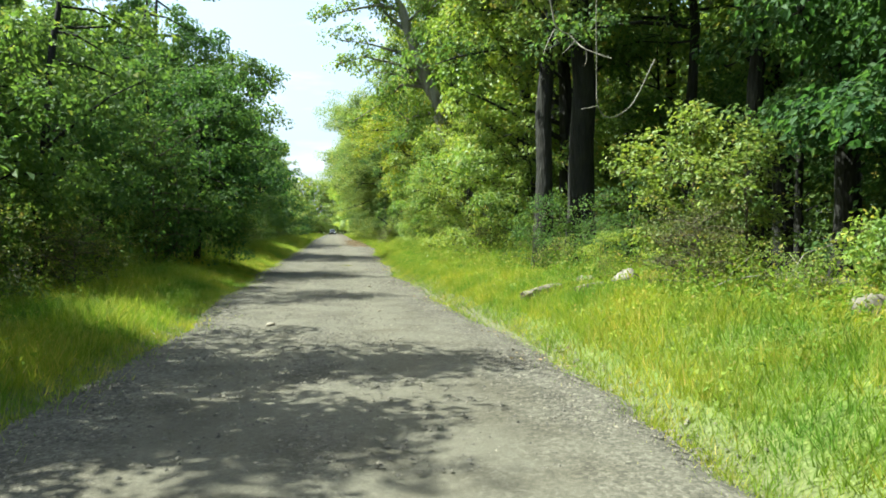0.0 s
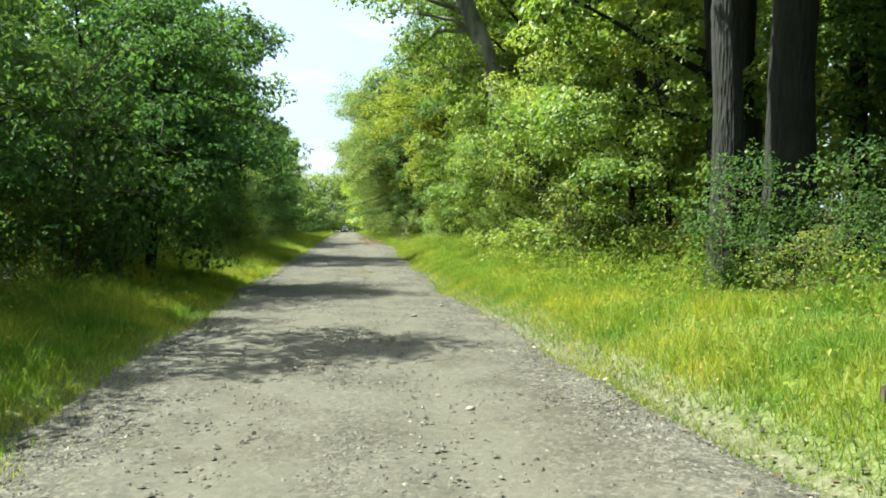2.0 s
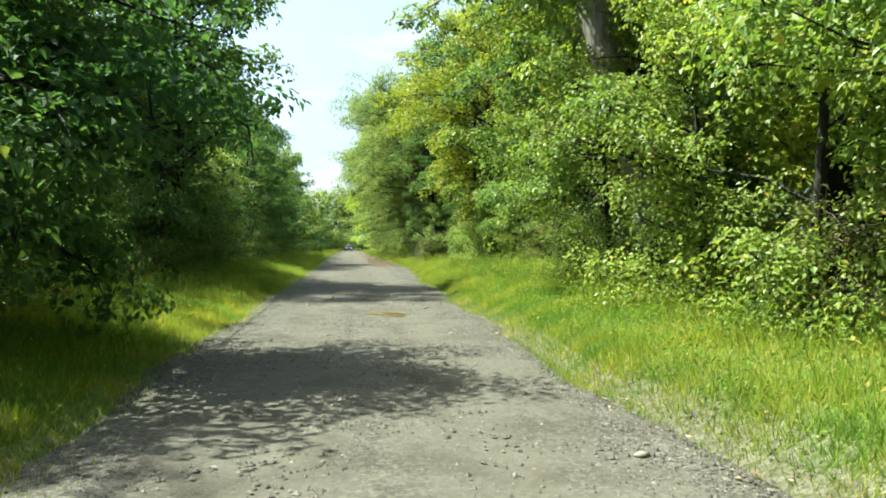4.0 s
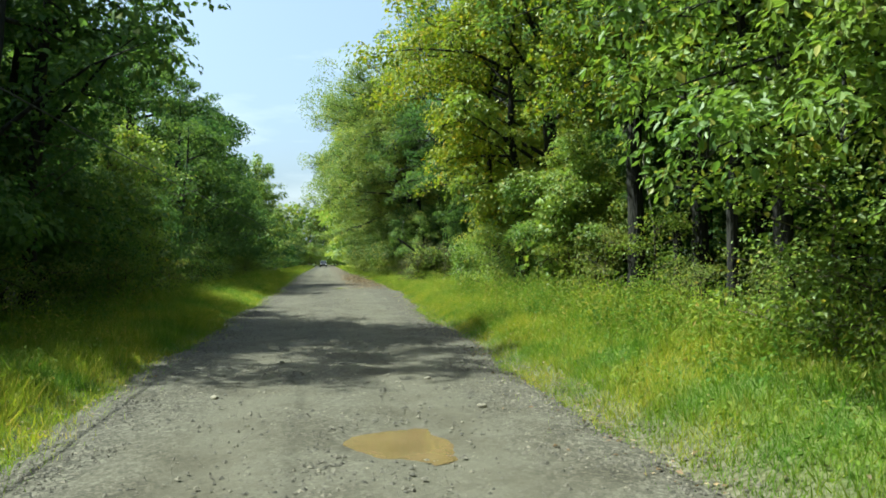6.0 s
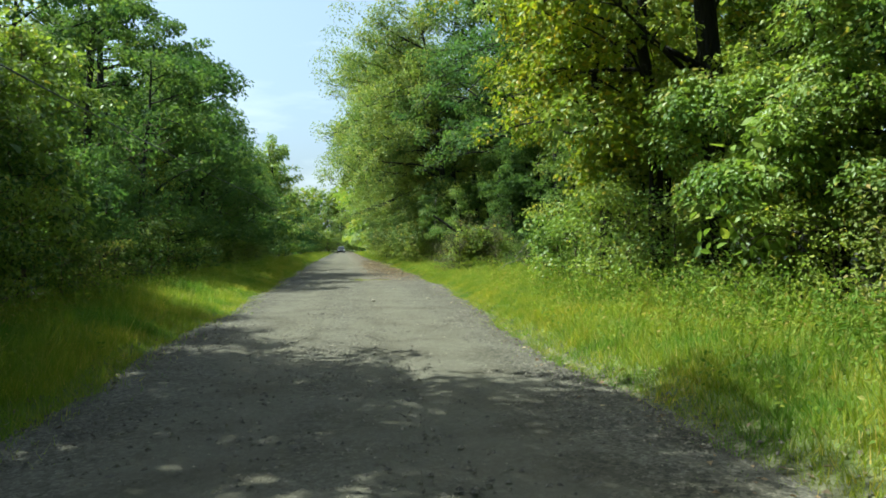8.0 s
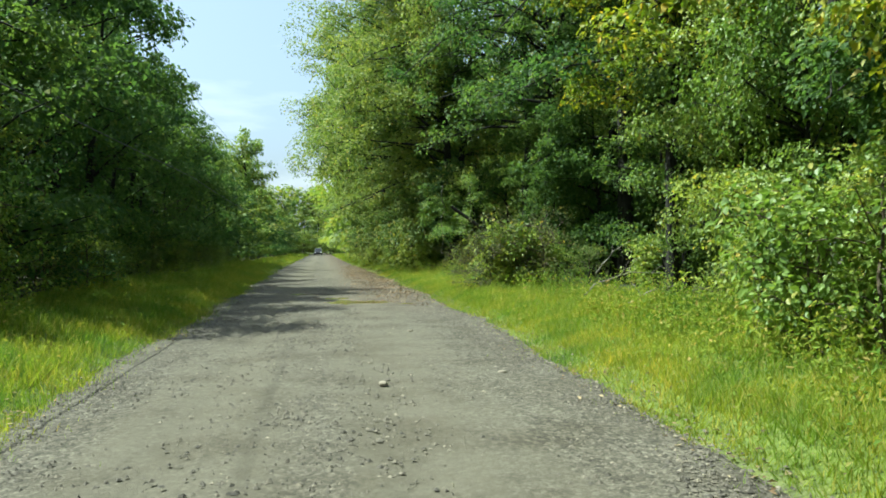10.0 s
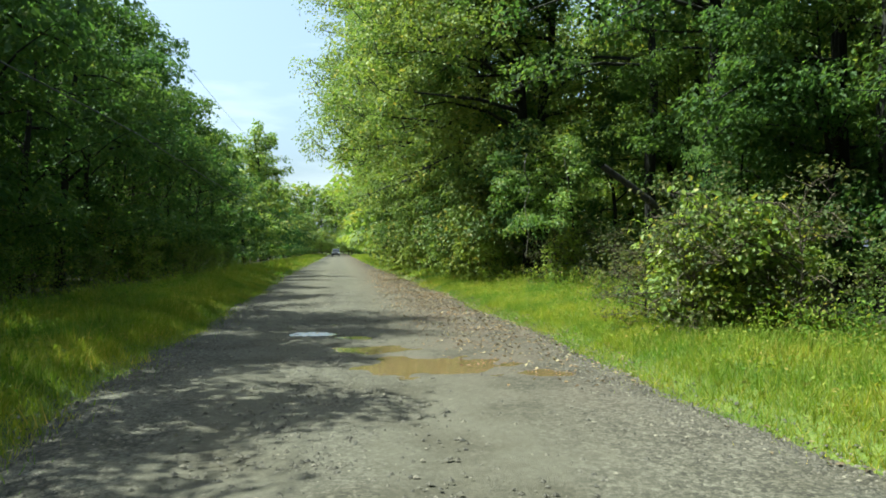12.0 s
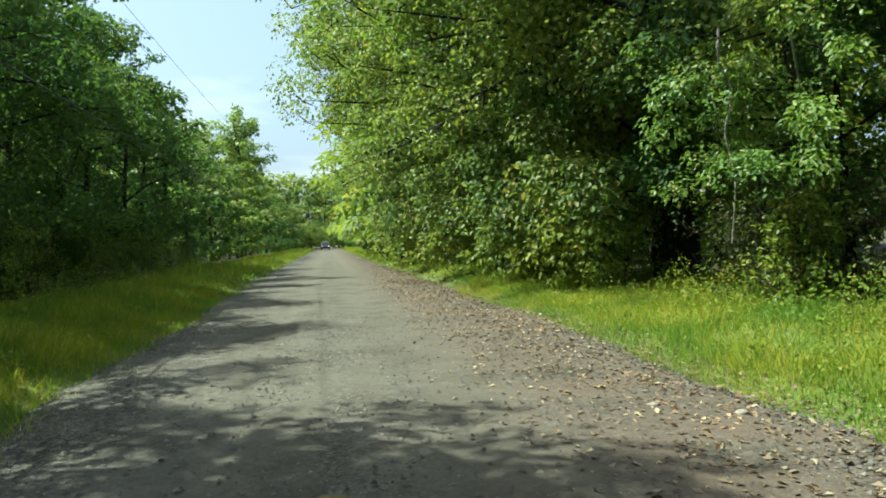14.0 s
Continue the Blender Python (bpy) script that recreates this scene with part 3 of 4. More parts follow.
for y, x, k in ((-5, 7.5, 1), (-1.5, 8.2, 0), (2.5, 7.6, 1), (5.8, 8.4, 1), (9.2, 8.2, 1), (12.6, 9.0, 1), (15.4, 9.6, 2), (21.5, 6.6, 0), (24.3, 6.2, 0), (27.6, 8.2, 0), (30.2, 8.8, 0),
                (34.2, 6.6, 0), (36.8, 9.6, 1), (40.2, 10.2, 1), (43.4, 10.2, 1), (46.8, 10.2, 1), (49.8, 6.9, 0), (58.6, 11.0, 1), (61.5, 11.3, 2), (64.8, 12.2, 1), (69.0, 11.6, 2),
                (73.0, 10.4, 1), (84.0, 6.8, 1), (90.4, 6.4, 3), (97.4, 6.6, 3), (105.6, 6.4, 3), (109.4, 6.0, 0)):
    right(TALL[k], x, y, R.uniform(0.92, 1.05), R.uniform(0.95, 1.1), R.uniform(-30, 30))
for y in np.arange(-8, 118, 4.6):
    for x in (11.8, 17.5):
        right(pick(DEEP), x + R.uniform(-1.5, 1.5), y + R.uniform(-2, 2), R.uniform(0.85, 1.1), R.uniform(0.9, 1.1), R.uniform(0, 360))
for x, y, s in ((6.5, 52.6, 1.0), (5.8, 50.0, 1.05), (5.5, 52.0, 0.9)):
    right(YELLOW, x, y, s, 1.0, R.uniform(-30, 30))
for x, y, s in ((7.2, 39.6, 1.0), (7.7, 42.9, 0.9), (9.6, 66.0, 1.05)):
    right(YELLOW_HIGH, x, y, s, 1.0, R.uniform(-20, 20))
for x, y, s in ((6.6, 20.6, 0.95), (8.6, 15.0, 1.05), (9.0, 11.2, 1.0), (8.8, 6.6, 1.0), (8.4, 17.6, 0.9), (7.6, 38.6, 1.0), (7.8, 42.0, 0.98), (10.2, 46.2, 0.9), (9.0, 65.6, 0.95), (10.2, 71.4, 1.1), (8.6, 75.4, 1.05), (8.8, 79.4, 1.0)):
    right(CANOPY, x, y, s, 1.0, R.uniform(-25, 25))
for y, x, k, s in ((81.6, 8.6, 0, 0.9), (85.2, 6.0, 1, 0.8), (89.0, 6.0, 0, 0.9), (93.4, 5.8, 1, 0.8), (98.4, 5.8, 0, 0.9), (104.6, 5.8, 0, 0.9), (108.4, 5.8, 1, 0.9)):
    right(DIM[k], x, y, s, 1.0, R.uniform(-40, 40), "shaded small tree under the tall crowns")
for y, x, k, s in (
                   (22.6, 5.4, 2, 1.0), (25.2, 5.0, 0, 0.85), (27.8, 4.9, 2, 0.95), (30.4, 5.2, 1, 0.8),
                   (50.6, 6.2, 0, 0.7),
                   (102.0, 5.6, 1, 0.7)):
    right(SMALL[k], x, y, s, 1.0, R.uniform(-40, 40))
for x, y, s in ((6.4, 84.2, 1.0), (6.0, 87.6, 1.02), (5.3, 93.6, 1.02), (4.9, 100.4, 1.08), (4.9, 107.5, 1.08)):
    right(OVER, x, y, s, R.uniform(0.95, 1.05), R.uniform(-25, 25))
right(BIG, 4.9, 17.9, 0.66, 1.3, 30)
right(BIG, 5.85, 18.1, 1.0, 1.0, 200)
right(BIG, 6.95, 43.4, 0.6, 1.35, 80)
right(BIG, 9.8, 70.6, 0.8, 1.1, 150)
right(LEANING, 5.8, 31.0)
for x, y, s in ((4.3, 32.2, 0.6),):
    right(BUSH[0], x, y, s, 1.0, R.uniform(0, 360), "tangled bush under a young overhanging tree")
for x, y, s in ((5.0, 49.4, 0.85), (5.1, 51.2, 0.95), (5.2, 53.2, 0.9)):
    right(BUSH[1], x, y, s, 1.0, R.uniform(0, 360), "leafy bush under slender yellowing trees")
for x, y, s, t in ((9.3, 57.6, 1.1, 1.5), (9.3, 60.2, 1.1, 1.5), (9.5, 62.8, 1.1, 1.3), (9.6, 55.2, 0.95, 1.3), (10.2, 65.6, 1.05, 1.0)):
    right(MOUND, x, y, s, t, R.uniform(-60, 60))
for x, y, s in ((5.9, 12.2, 0.78), (6.3, 11.2, 0.66)):
    right(VINED, x, y, s, 0.82, R.uniform(-30, 30))
for x, y, s in ((5.0, 32.3, 0.95), (7.0, 46.1, 0.85), (7.6, 45.7, 0.8), (8.1, 45.6, 0.7), (7.2, 46.8, 0.9), (6.7, 80.0, 0.85), (5.6, 21.4, 0.8)):
    right(SPRAY, x, y, s, 1.0, R.uniform(-25, 25))
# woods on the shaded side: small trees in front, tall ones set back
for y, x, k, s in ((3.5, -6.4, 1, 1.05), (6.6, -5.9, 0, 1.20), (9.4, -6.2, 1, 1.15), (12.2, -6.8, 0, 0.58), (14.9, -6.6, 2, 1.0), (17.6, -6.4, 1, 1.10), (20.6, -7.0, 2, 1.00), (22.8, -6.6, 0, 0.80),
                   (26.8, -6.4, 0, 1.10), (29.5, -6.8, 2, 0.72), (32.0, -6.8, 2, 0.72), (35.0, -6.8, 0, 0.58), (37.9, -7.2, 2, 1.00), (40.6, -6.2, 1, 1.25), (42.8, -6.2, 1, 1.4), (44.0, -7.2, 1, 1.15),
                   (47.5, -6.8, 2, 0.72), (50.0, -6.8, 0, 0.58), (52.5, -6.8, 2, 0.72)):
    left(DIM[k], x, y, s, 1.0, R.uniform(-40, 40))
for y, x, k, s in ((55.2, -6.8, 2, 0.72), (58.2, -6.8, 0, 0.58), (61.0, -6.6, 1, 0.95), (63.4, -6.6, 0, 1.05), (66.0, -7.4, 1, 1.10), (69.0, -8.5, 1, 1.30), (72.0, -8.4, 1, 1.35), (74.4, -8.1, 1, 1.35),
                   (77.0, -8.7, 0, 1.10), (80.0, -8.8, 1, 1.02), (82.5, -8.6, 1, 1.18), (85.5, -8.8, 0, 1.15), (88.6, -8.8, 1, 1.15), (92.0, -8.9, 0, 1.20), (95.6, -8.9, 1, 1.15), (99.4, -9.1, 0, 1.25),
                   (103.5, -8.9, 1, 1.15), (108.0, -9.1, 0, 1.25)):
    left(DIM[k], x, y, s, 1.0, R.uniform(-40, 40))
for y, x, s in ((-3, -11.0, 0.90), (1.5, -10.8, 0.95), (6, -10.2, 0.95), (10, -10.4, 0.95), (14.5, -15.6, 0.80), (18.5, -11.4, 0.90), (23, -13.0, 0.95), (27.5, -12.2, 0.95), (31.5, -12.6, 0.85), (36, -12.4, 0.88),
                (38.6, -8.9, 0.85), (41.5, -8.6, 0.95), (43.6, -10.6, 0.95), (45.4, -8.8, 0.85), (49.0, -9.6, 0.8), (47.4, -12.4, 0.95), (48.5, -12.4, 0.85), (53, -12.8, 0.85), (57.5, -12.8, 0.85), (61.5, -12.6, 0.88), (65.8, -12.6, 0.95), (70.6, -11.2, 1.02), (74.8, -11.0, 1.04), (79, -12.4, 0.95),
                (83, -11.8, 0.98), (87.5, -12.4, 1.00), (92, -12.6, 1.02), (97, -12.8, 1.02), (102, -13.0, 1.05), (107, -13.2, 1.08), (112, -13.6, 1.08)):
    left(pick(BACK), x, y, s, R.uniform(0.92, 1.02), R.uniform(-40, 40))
for y in np.arange(-8, 118, 5.5):
    for x in (-17.5, -22.0):
        left(pick(DEEP), x + R.uniform(-1.5, 1.5), y + R.uniform(-2, 2), R.uniform(0.85, 1.05), R.uniform(0.85, 1.0), R.uniform(0, 360))
left(SPREAD, -4.5, 25.6, 1.0, 1.0, 0)
for x, y, s in ((-6.1, 26.9, 1.0), (-6.2, 51.3, 1.1), (-6.4, 49.4, 0.9), (-6.9, 62.5, 0.9)):
    left(CLIMBER, x, y, s, 1.0, R.uniform(-40, 40))
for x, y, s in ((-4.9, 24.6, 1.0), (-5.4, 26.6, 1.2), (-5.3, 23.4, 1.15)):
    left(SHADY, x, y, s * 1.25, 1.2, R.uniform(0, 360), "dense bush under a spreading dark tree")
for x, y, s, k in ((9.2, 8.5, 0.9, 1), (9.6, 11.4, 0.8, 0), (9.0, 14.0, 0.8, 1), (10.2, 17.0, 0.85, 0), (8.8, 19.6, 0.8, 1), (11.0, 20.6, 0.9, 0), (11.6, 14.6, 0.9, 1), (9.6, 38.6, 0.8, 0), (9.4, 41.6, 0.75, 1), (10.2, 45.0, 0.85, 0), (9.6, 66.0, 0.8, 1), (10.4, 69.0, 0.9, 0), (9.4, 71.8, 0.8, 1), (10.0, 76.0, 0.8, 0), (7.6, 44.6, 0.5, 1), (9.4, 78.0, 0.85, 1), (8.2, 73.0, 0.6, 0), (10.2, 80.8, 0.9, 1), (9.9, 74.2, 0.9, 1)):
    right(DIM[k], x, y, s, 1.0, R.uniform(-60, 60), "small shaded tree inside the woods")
for x, y, s, k in ((4.7, 13.4, 0.36, 1), (4.6, 15.9, 0.6, 2), (5.9, 13.2, 0.55, 0), (5.4, 19.6, 0.8, 1), (4.5, 12.6, 0.4, 2)):
    right(BUSH[k], x, y, s, 1.0, R.uniform(0, 360), "lush green bush at the foot of the big trunks")
# these bushes bring their shade along in the leaf colour
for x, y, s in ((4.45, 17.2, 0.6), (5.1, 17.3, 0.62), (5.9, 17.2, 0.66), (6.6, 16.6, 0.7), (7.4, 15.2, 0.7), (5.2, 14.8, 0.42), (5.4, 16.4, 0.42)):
    right(SHADY, x, y, s, 1.0, R.uniform(0, 360), "bush at the foot of the big trunks, leaves coloured as shaded")
# the far road
for y in np.arange(114, 262, 5.5):
    right(FAR[int(R.integers(2))], 7.2 + R.uniform(-0.8, 0.8), y, R.uniform(0.9, 1.1), R.uniform(0.9, 1.1), R.uniform(-60, 60))
    left(FAR[int(R.integers(2))], (-16.5 if y < 142 else -13.0) + R.uniform(-0.8, 0.8), y + 2, R.uniform(0.92, 1.05) * (1.0 if y < 142 else 0.58), R.uniform(0.9, 1.0), R.uniform(-60, 60))
for y in np.arange(112, 268, 4.2):
    left(pick(FAR), -8.6 + R.uniform(-0.6, 0.6), y, R.uniform(0.5, 0.62), 0.95, R.uniform(-60, 60), "low dark tree beside the far road")
for x, y, s in ((-15.5, 222, 1.15), (-22.5, 226, 1.0), (-18.6, 232, 1.05)):
    left(GIANT, x, y, s, 1.0, R.uniform(0, 360))
for y in np.arange(107, 160, 5.2):
    right(FAR[1], 4.6 + R.uniform(-0.4, 0.4), y, R.uniform(0.9, 1.05), 1.0, R.uniform(-40, 40), "tall green tree leaning over the far road")
for x, y, s in ((4.4, 117, 0.95), (4.4, 128, 1.0), (4.4, 141, 1.05), (4.6, 156, 1.05), (4.6, 172, 1.05)):
    right(FAR[1], x, y, s, 1.05, R.uniform(-30, 30), "tall green tree leaning over the far road")
for y in np.arange(91, 175, 2.6):
    right(BUSH[1], 5.5 + R.uniform(-0.4, 0.5), y, R.uniform(0.9, 1.3) if y < 112 else R.uniform(1.3, 1.9), 1.0, R.uniform(0, 360), "large green bush beside the far road")
for x, y, s in ((-8.5, 236, 0.75), (-4.5, 262, 0.8), (-1.0, 266, 0.9), (2.5, 268, 0.8), (5.0, 260, 0.8), (-9.0, 266, 0.9), (-12, 250, 1.0)):
    left(FAR[1], x, y, s, 1.05, R.uniform(0, 360))


# ---- bushes ----
def wood_edge(y):
    return float(lerp(y, [0, 9, 14, 20, 23, 35, 37, 46, 50, 57, 61, 68, 71, 84, 110], [5.2, 4.9, 5.6, 5.4, 4.3, 4.6, 6.2, 6.0, 5.3, 6.4, 7.0, 7.0, 5.6, 5.4, 5.4]))


for y in np.concatenate([np.arange(6, 11.6, 1.7), np.arange(20, 75, 1.7), np.arange(83, 112, 1.7)]):
    if 60.5 < y < 67.5:
        continue
    bush, low = pick(BUSH), y < 12 or 70.5 < y < 75
    right(BUSH[2] if low else bush, wood_edge(y) + R.uniform(-0.2, 0.9), y + R.uniform(-0.6, 0.6), R.uniform(0.6, 0.95) * (0.75 if low else 1.0), R.uniform(0.8, 1.1), R.uniform(0, 360))
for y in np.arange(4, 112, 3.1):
    left(SHADY, -6.9 + R.uniform(-0.5, 0.3) - (2.0 if y > 68 else 0.0), y, R.uniform(1.15, 1.6), R.uniform(1.0, 1.3), R.uniform(0, 360), "tall bush hung with vines, leaves coloured as shaded")
for y in np.arange(4, 112, 1.7):
    left(pick(BUSH), -5.9 + R.uniform(-0.7, 0.4) - (1.6 if y > 70 else 0.0), y + R.uniform(-0.6, 0.6), R.uniform(0.6, 1.0), R.uniform(0.8, 1.1), R.uniform(0, 360))


def woods_behind():
    """Massed foliage and saplings deep in the woods, closing the place on all sides."""
    rng = np.random.default_rng(17)
    out = []
    for x0, x1, n, z1, size in ((10.5, 24, 150000, 9.0, 0.23), (-24, -10.5, 40000, 5.0, 0.24)):
        c = np.column_stack([rng.uniform(x0, x1, 1600), rng.uniform(-10, 120, 1600), rng.uniform(0.3, z1, 1600)])
        out.append(leaves(rng, c, rng.uniform(0.4, 1.1, 1600), n, size, plain=True))
    for x0, x1, y0, y1, n in ((24, 29, -40, 290, 40000), (-29, -24, -40, 290, 34000), (-28, 28, 272, 284, 14000), (-28, 28, -40, -34, 4500)):
        c = np.column_stack([rng.uniform(x0, x1, 900), rng.uniform(y0, y1, 900), 19 * rng.random(900) ** 0.9])
        out.append(leaves(rng, c, rng.uniform(1.2, 2.6, 900), n, 1.25, flat=0.8, plain=True))
    v, f = joined(out)
    v[:, 2] = np.maximum(v[:, 2], 0.3)
    return new("woods", mesh_from("woods", v, f, LEAF_MID))


tagged(woods_behind(), "dense shaded foliage deep in the woods", "woods", kind="stuff")

for x in np.arange(-6.5, 6, 1.6):
    left(BUSH[1], x, 258 + R.uniform(-3, 3), R.uniform(1.8, 2.6), 1.0, R.uniform(0, 360), "dense green bush where the road is lost to view")
for k in range(15):
    left(BUSH[2], -9.5 + 1.3 * k, 264 + 1.5 * math.sin(2.1 * k), 1.9 + 0.3 * math.sin(3.7 * k), 1.2, 47 * k, "low scrub behind the last bend of the road")

for proto in PROTOS:
    forget(proto)

# ---- a car far along the road ----
def solid(name, verts, faces, mat):
    me = bpy.data.meshes.new(name)
    me.from_pydata([tuple(map(float, v)) for v in verts], [], [tuple(map(int, f)) for f in faces])
    me.materials.append(mat)
    return me


def lengthwise(profile, half, mat, name):
    """A side outline (y, z) drawn out to both sides, drawn in a little towards the top."""
    k, top = len(profile), max(z for _, z in profile)
    v = [(side * half * (1 - 0.12 * (z / top) ** 3), y, z) for side in (-1, 1) for y, z in profile]
    f = [tuple(range(k - 1, -1, -1)), tuple(range(k, 2 * k))] + [(i, (i + 1) % k, k + (i + 1) % k, k + i) for i in range(k)]
    return solid(name, v, f, mat)


def far_car(x, y):
    paint, n, l, p = material("dark car paint")
    p.inputs["Base Color"].default_value, p.inputs["Roughness"].default_value, p.inputs["Coat Weight"].default_value = (0.012, 0.013, 0.015, 1), 0.45, 0.15
    glass, n, l, p = material("dark car glass")
    p.inputs["Base Color"].default_value, p.inputs["Roughness"].default_value = (0.015, 0.017, 0.02, 1), 0.25
    rubber, n, l, p = material("tyre rubber")
    p.inputs["Base Color"].default_value, p.inputs["Roughness"].default_value = (0.02, 0.02, 0.02, 1), 0.8
    lens, n, l, p = material("lamp glass of a car")
    p.inputs["Base Color"].default_value, p.inputs["Roughness"].default_value = (0.7, 0.7, 0.68, 1), 0.15
    root = new("car")
    part("body", lengthwise([(-2.2, 0.32), (-2.25, 0.6), (-2.1, 0.92), (-1.1, 1.05), (2.15, 1.08), (2.25, 0.7), (2.2, 0.32)], 0.9, paint, "body"), root)
    part("cabin", lengthwise([(-1.1, 1.04), (-0.45, 1.58), (0.2, 1.7), (1.6, 1.66), (2.1, 1.06)], 0.8, paint, "cabin"), root)
    part("windscreen", mesh_from("windscreen", [(-0.68, -1.08, 1.09), (0.68, -1.08, 1.09), (0.6, -0.5, 1.57), (-0.6, -0.5, 1.57)], [(0, 1, 2, 3)], glass), root, "dark windscreen")
    for side in (-1, 1):
        part("headlight", mesh_from("headlight", [(side * a, -2.26 + 0.1 * b, 0.7 + 0.16 * b) for a, b in ((0.5, 0), (0.82, 0), (0.82, 1), (0.5, 1))], [(0, 1, 2, 3)], lens), root, "pale headlight")
        for axle in (-1.35, 1.35):
            v, fc = tube([(side * 0.64, axle, 0.33), (side * 0.66, axle, 0.33), (side * 0.86, axle, 0.33), (side * 0.88, axle, 0.33)], [0.26, 0.33, 0.33, 0.26], 16)
            part("wheel", solid("wheel", v, [*fc, range(16), range(len(v) - 1, len(v) - 17, -1)], rubber), root)
    root.matrix_world = pose(x, y, float(land(x, y)) + 0.02)
    tagged(root, "dark car standing far away on the gravel track", "car")


far_car(-0.8, 226.0)

# ---- grass ----
def blades(rng, x, y, tall, width):
    """Grass blades rooted at x, y, one slim leaning face each."""
    n = len(x)
    base = np.column_stack([x, y, land(x, y) - 0.015])
    az = rng.uniform(0, 2 * np.pi, n)
    lean = np.column_stack([np.cos(az), np.sin(az), np.zeros(n)]) * rng.uniform(0.15, 1.15, (n, 1))
    turn = az + rng.uniform(0.6, 2.5, n)
    side = np.column_stack([np.cos(turn), np.sin(turn), np.zeros(n)]) * (width / 2)[:, None]
    tip = base + (lean + (0, 0, 1)) * tall[:, None]
    return np.stack([base - side, base + side, tip], 1).reshape(-1, 3), np.arange(3 * n).reshape(-1, 3)


def verge(rng, n, y0, y1, width):
    """Grass of both verges between y0 and y1, short at the road, taller towards the woods and in tufts."""
    out = []
    for sign, edge, breadth, share in ((1, road_right, 4.2, 0.55), (-1, road_left, 3.6, 0.45)):
        k = int(n * share)
        y = rng.uniform(y0, y1, k)
        u = rng.random(k) ** 1.15
        x = edge(y) + sign * (u * breadth - 0.1 + 0.25 * rng.normal(size=k) * (u < 0.1)) + wobble(y, 2 if sign > 0 else 1)
        tuft = 0.6 + 0.55 * np.sin(1.9 * x + 1.3 * y) * np.sin(1.1 * y + 2.3) + 0.25 * np.sin(5.1 * y + 3 * x)
        base = (0.1, 0.15) if sign > 0 else (0.13, 0.24)
        tall = (base[0] + base[1] * np.minimum(1, u * 3.2) * np.clip(tuft, 0.25, 1.3)) * rng.uniform(0.6, 1.2, k)
        out.append(blades(rng, x, y, tall, width * rng.uniform(0.6, 1.4, k)))
    return joined(out)


GR = np.random.default_rng(3)
def fringe(rng, n, y0, y1):
    """Short fine grass close along the road."""
    y = rng.uniform(y0, y1, n)
    u = rng.random(n) ** 1.5 * 0.9
    side = rng.random(n) < 0.55
    x = np.where(side, road_right(y) + wobble(y, 2) + u - 0.05, road_left(y) + wobble(y, 1) - u + 0.05)
    return blades(rng, x, y, (0.06 + 0.09 * np.minimum(1, u)) * rng.uniform(0.6, 1.5, n), rng.uniform(0.005, 0.011, n))


gv, gf = joined([fringe(GR, 155000, 0, 90), verge(GR, 310000, 0, 46, 0.0115), verge(GR, 260000, 46, 92, 0.0125), verge(GR, 60000, 92, 250, 0.045)])
tagged(new("grass", mesh_from("grass", gv, gf, GRASS)), "bright green long grass along both verges", "grass", kind="stuff")


def weeds():
    """Knee-high herbs and brambles between the grass and the woods."""
    rng = np.random.default_rng(5)
    pieces, tips, sizes = [], [], []
    for _ in range(4800):
        y = rng.uniform(5, 110) if rng.random() < 0.6 else rng.uniform(17, 60)
        x = road_right(y) + 0.9 + 3.0 * rng.beta(2, 1.6) if rng.random() < 0.74 else road_left(y) - rng.uniform(1.6, 3.6)
        h = rng.uniform(0.25, 0.6) + 0.35 * rng.random() ** 2
        pts = wander(rng, (x, y, float(land(x, y)) - 0.03), (rng.normal() * 0.25, rng.normal() * 0.25, 1), h, 3, 0.15)
        pieces.append(tube(pts[[0, 3]], [0.006, 0.002], 3))
        tips += [pts[1], pts[2], pts[3]]
        sizes += [0.17, 0.17, 0.11]
    v, f = joined(pieces)
    lv, lf = leaves(rng, tips, sizes, 105000, 0.066, flat=1.0, slim=0.42, up=0.45, loose=0.8)
    k = 6500
    y = rng.uniform(5, 100, k)
    x = np.where(rng.random(k) < 0.7, road_right(y) + rng.uniform(0.3, 3.2, k), road_left(y) - rng.uniform(0.3, 2.4, k))
    low = np.column_stack([x, y, land(x, y) + rng.uniform(0.06, 0.2, k)])
    hv, hf = leaves(rng, low, 0.16, 46000, 0.05, flat=0.7, slim=0.55, loose=0.7)
    lv, lf = joined([(lv, lf), (hv, hf)])
    return new("undergrowth", mesh_from("undergrowth", *joined([(v, f), (lv, lf)]), LEAF_WEED))


tagged(weeds(), "knee-high weeds and brambles before the woods", "weeds", kind="stuff")

# ---- stones, logs and litter on the verge ----
def pebble(rng, size, rough=0.22, cuts=2):
    """A worn stone: a rounded lump with uneven facets."""
    bm = bmesh.new()
    bmesh.ops.create_icosphere(bm, subdivisions=cuts, radius=1.0)
    off = rng.uniform(0, 50)
    for v in bm.verts:
        k = 1 + rough * noise.noise(v.co * 1.3 + Vector((off, 0, 0))) * 2 + rough * 0.5 * noise.noise(v.co * 3.1 + Vector((0, off, 0)))
        v.co = Vector((v.co.x * size[0], v.co.y * size[1], v.co.z * size[2])) * k
    me = bpy.data.meshes.new("stone")
    bm.to_mesh(me)
    bm.free()
    me.polygons.foreach_set("use_smooth", [True] * len(me.polygons))
    return me


DR = np.random.default_rng(23)


def field_stone(x, y, size, label, sink=0.3):
    me = pebble(DR, size, cuts=3)
    me.materials.append(ROCK)
    ob = new("field_stone", me)
    ob.matrix_world = pose(x, y, float(land(x, y)) + size[2] * (1 - 2 * sink), 0, 0, DR.uniform(0, 360))
    return tagged(ob, label, "stone", "stones on the verge")


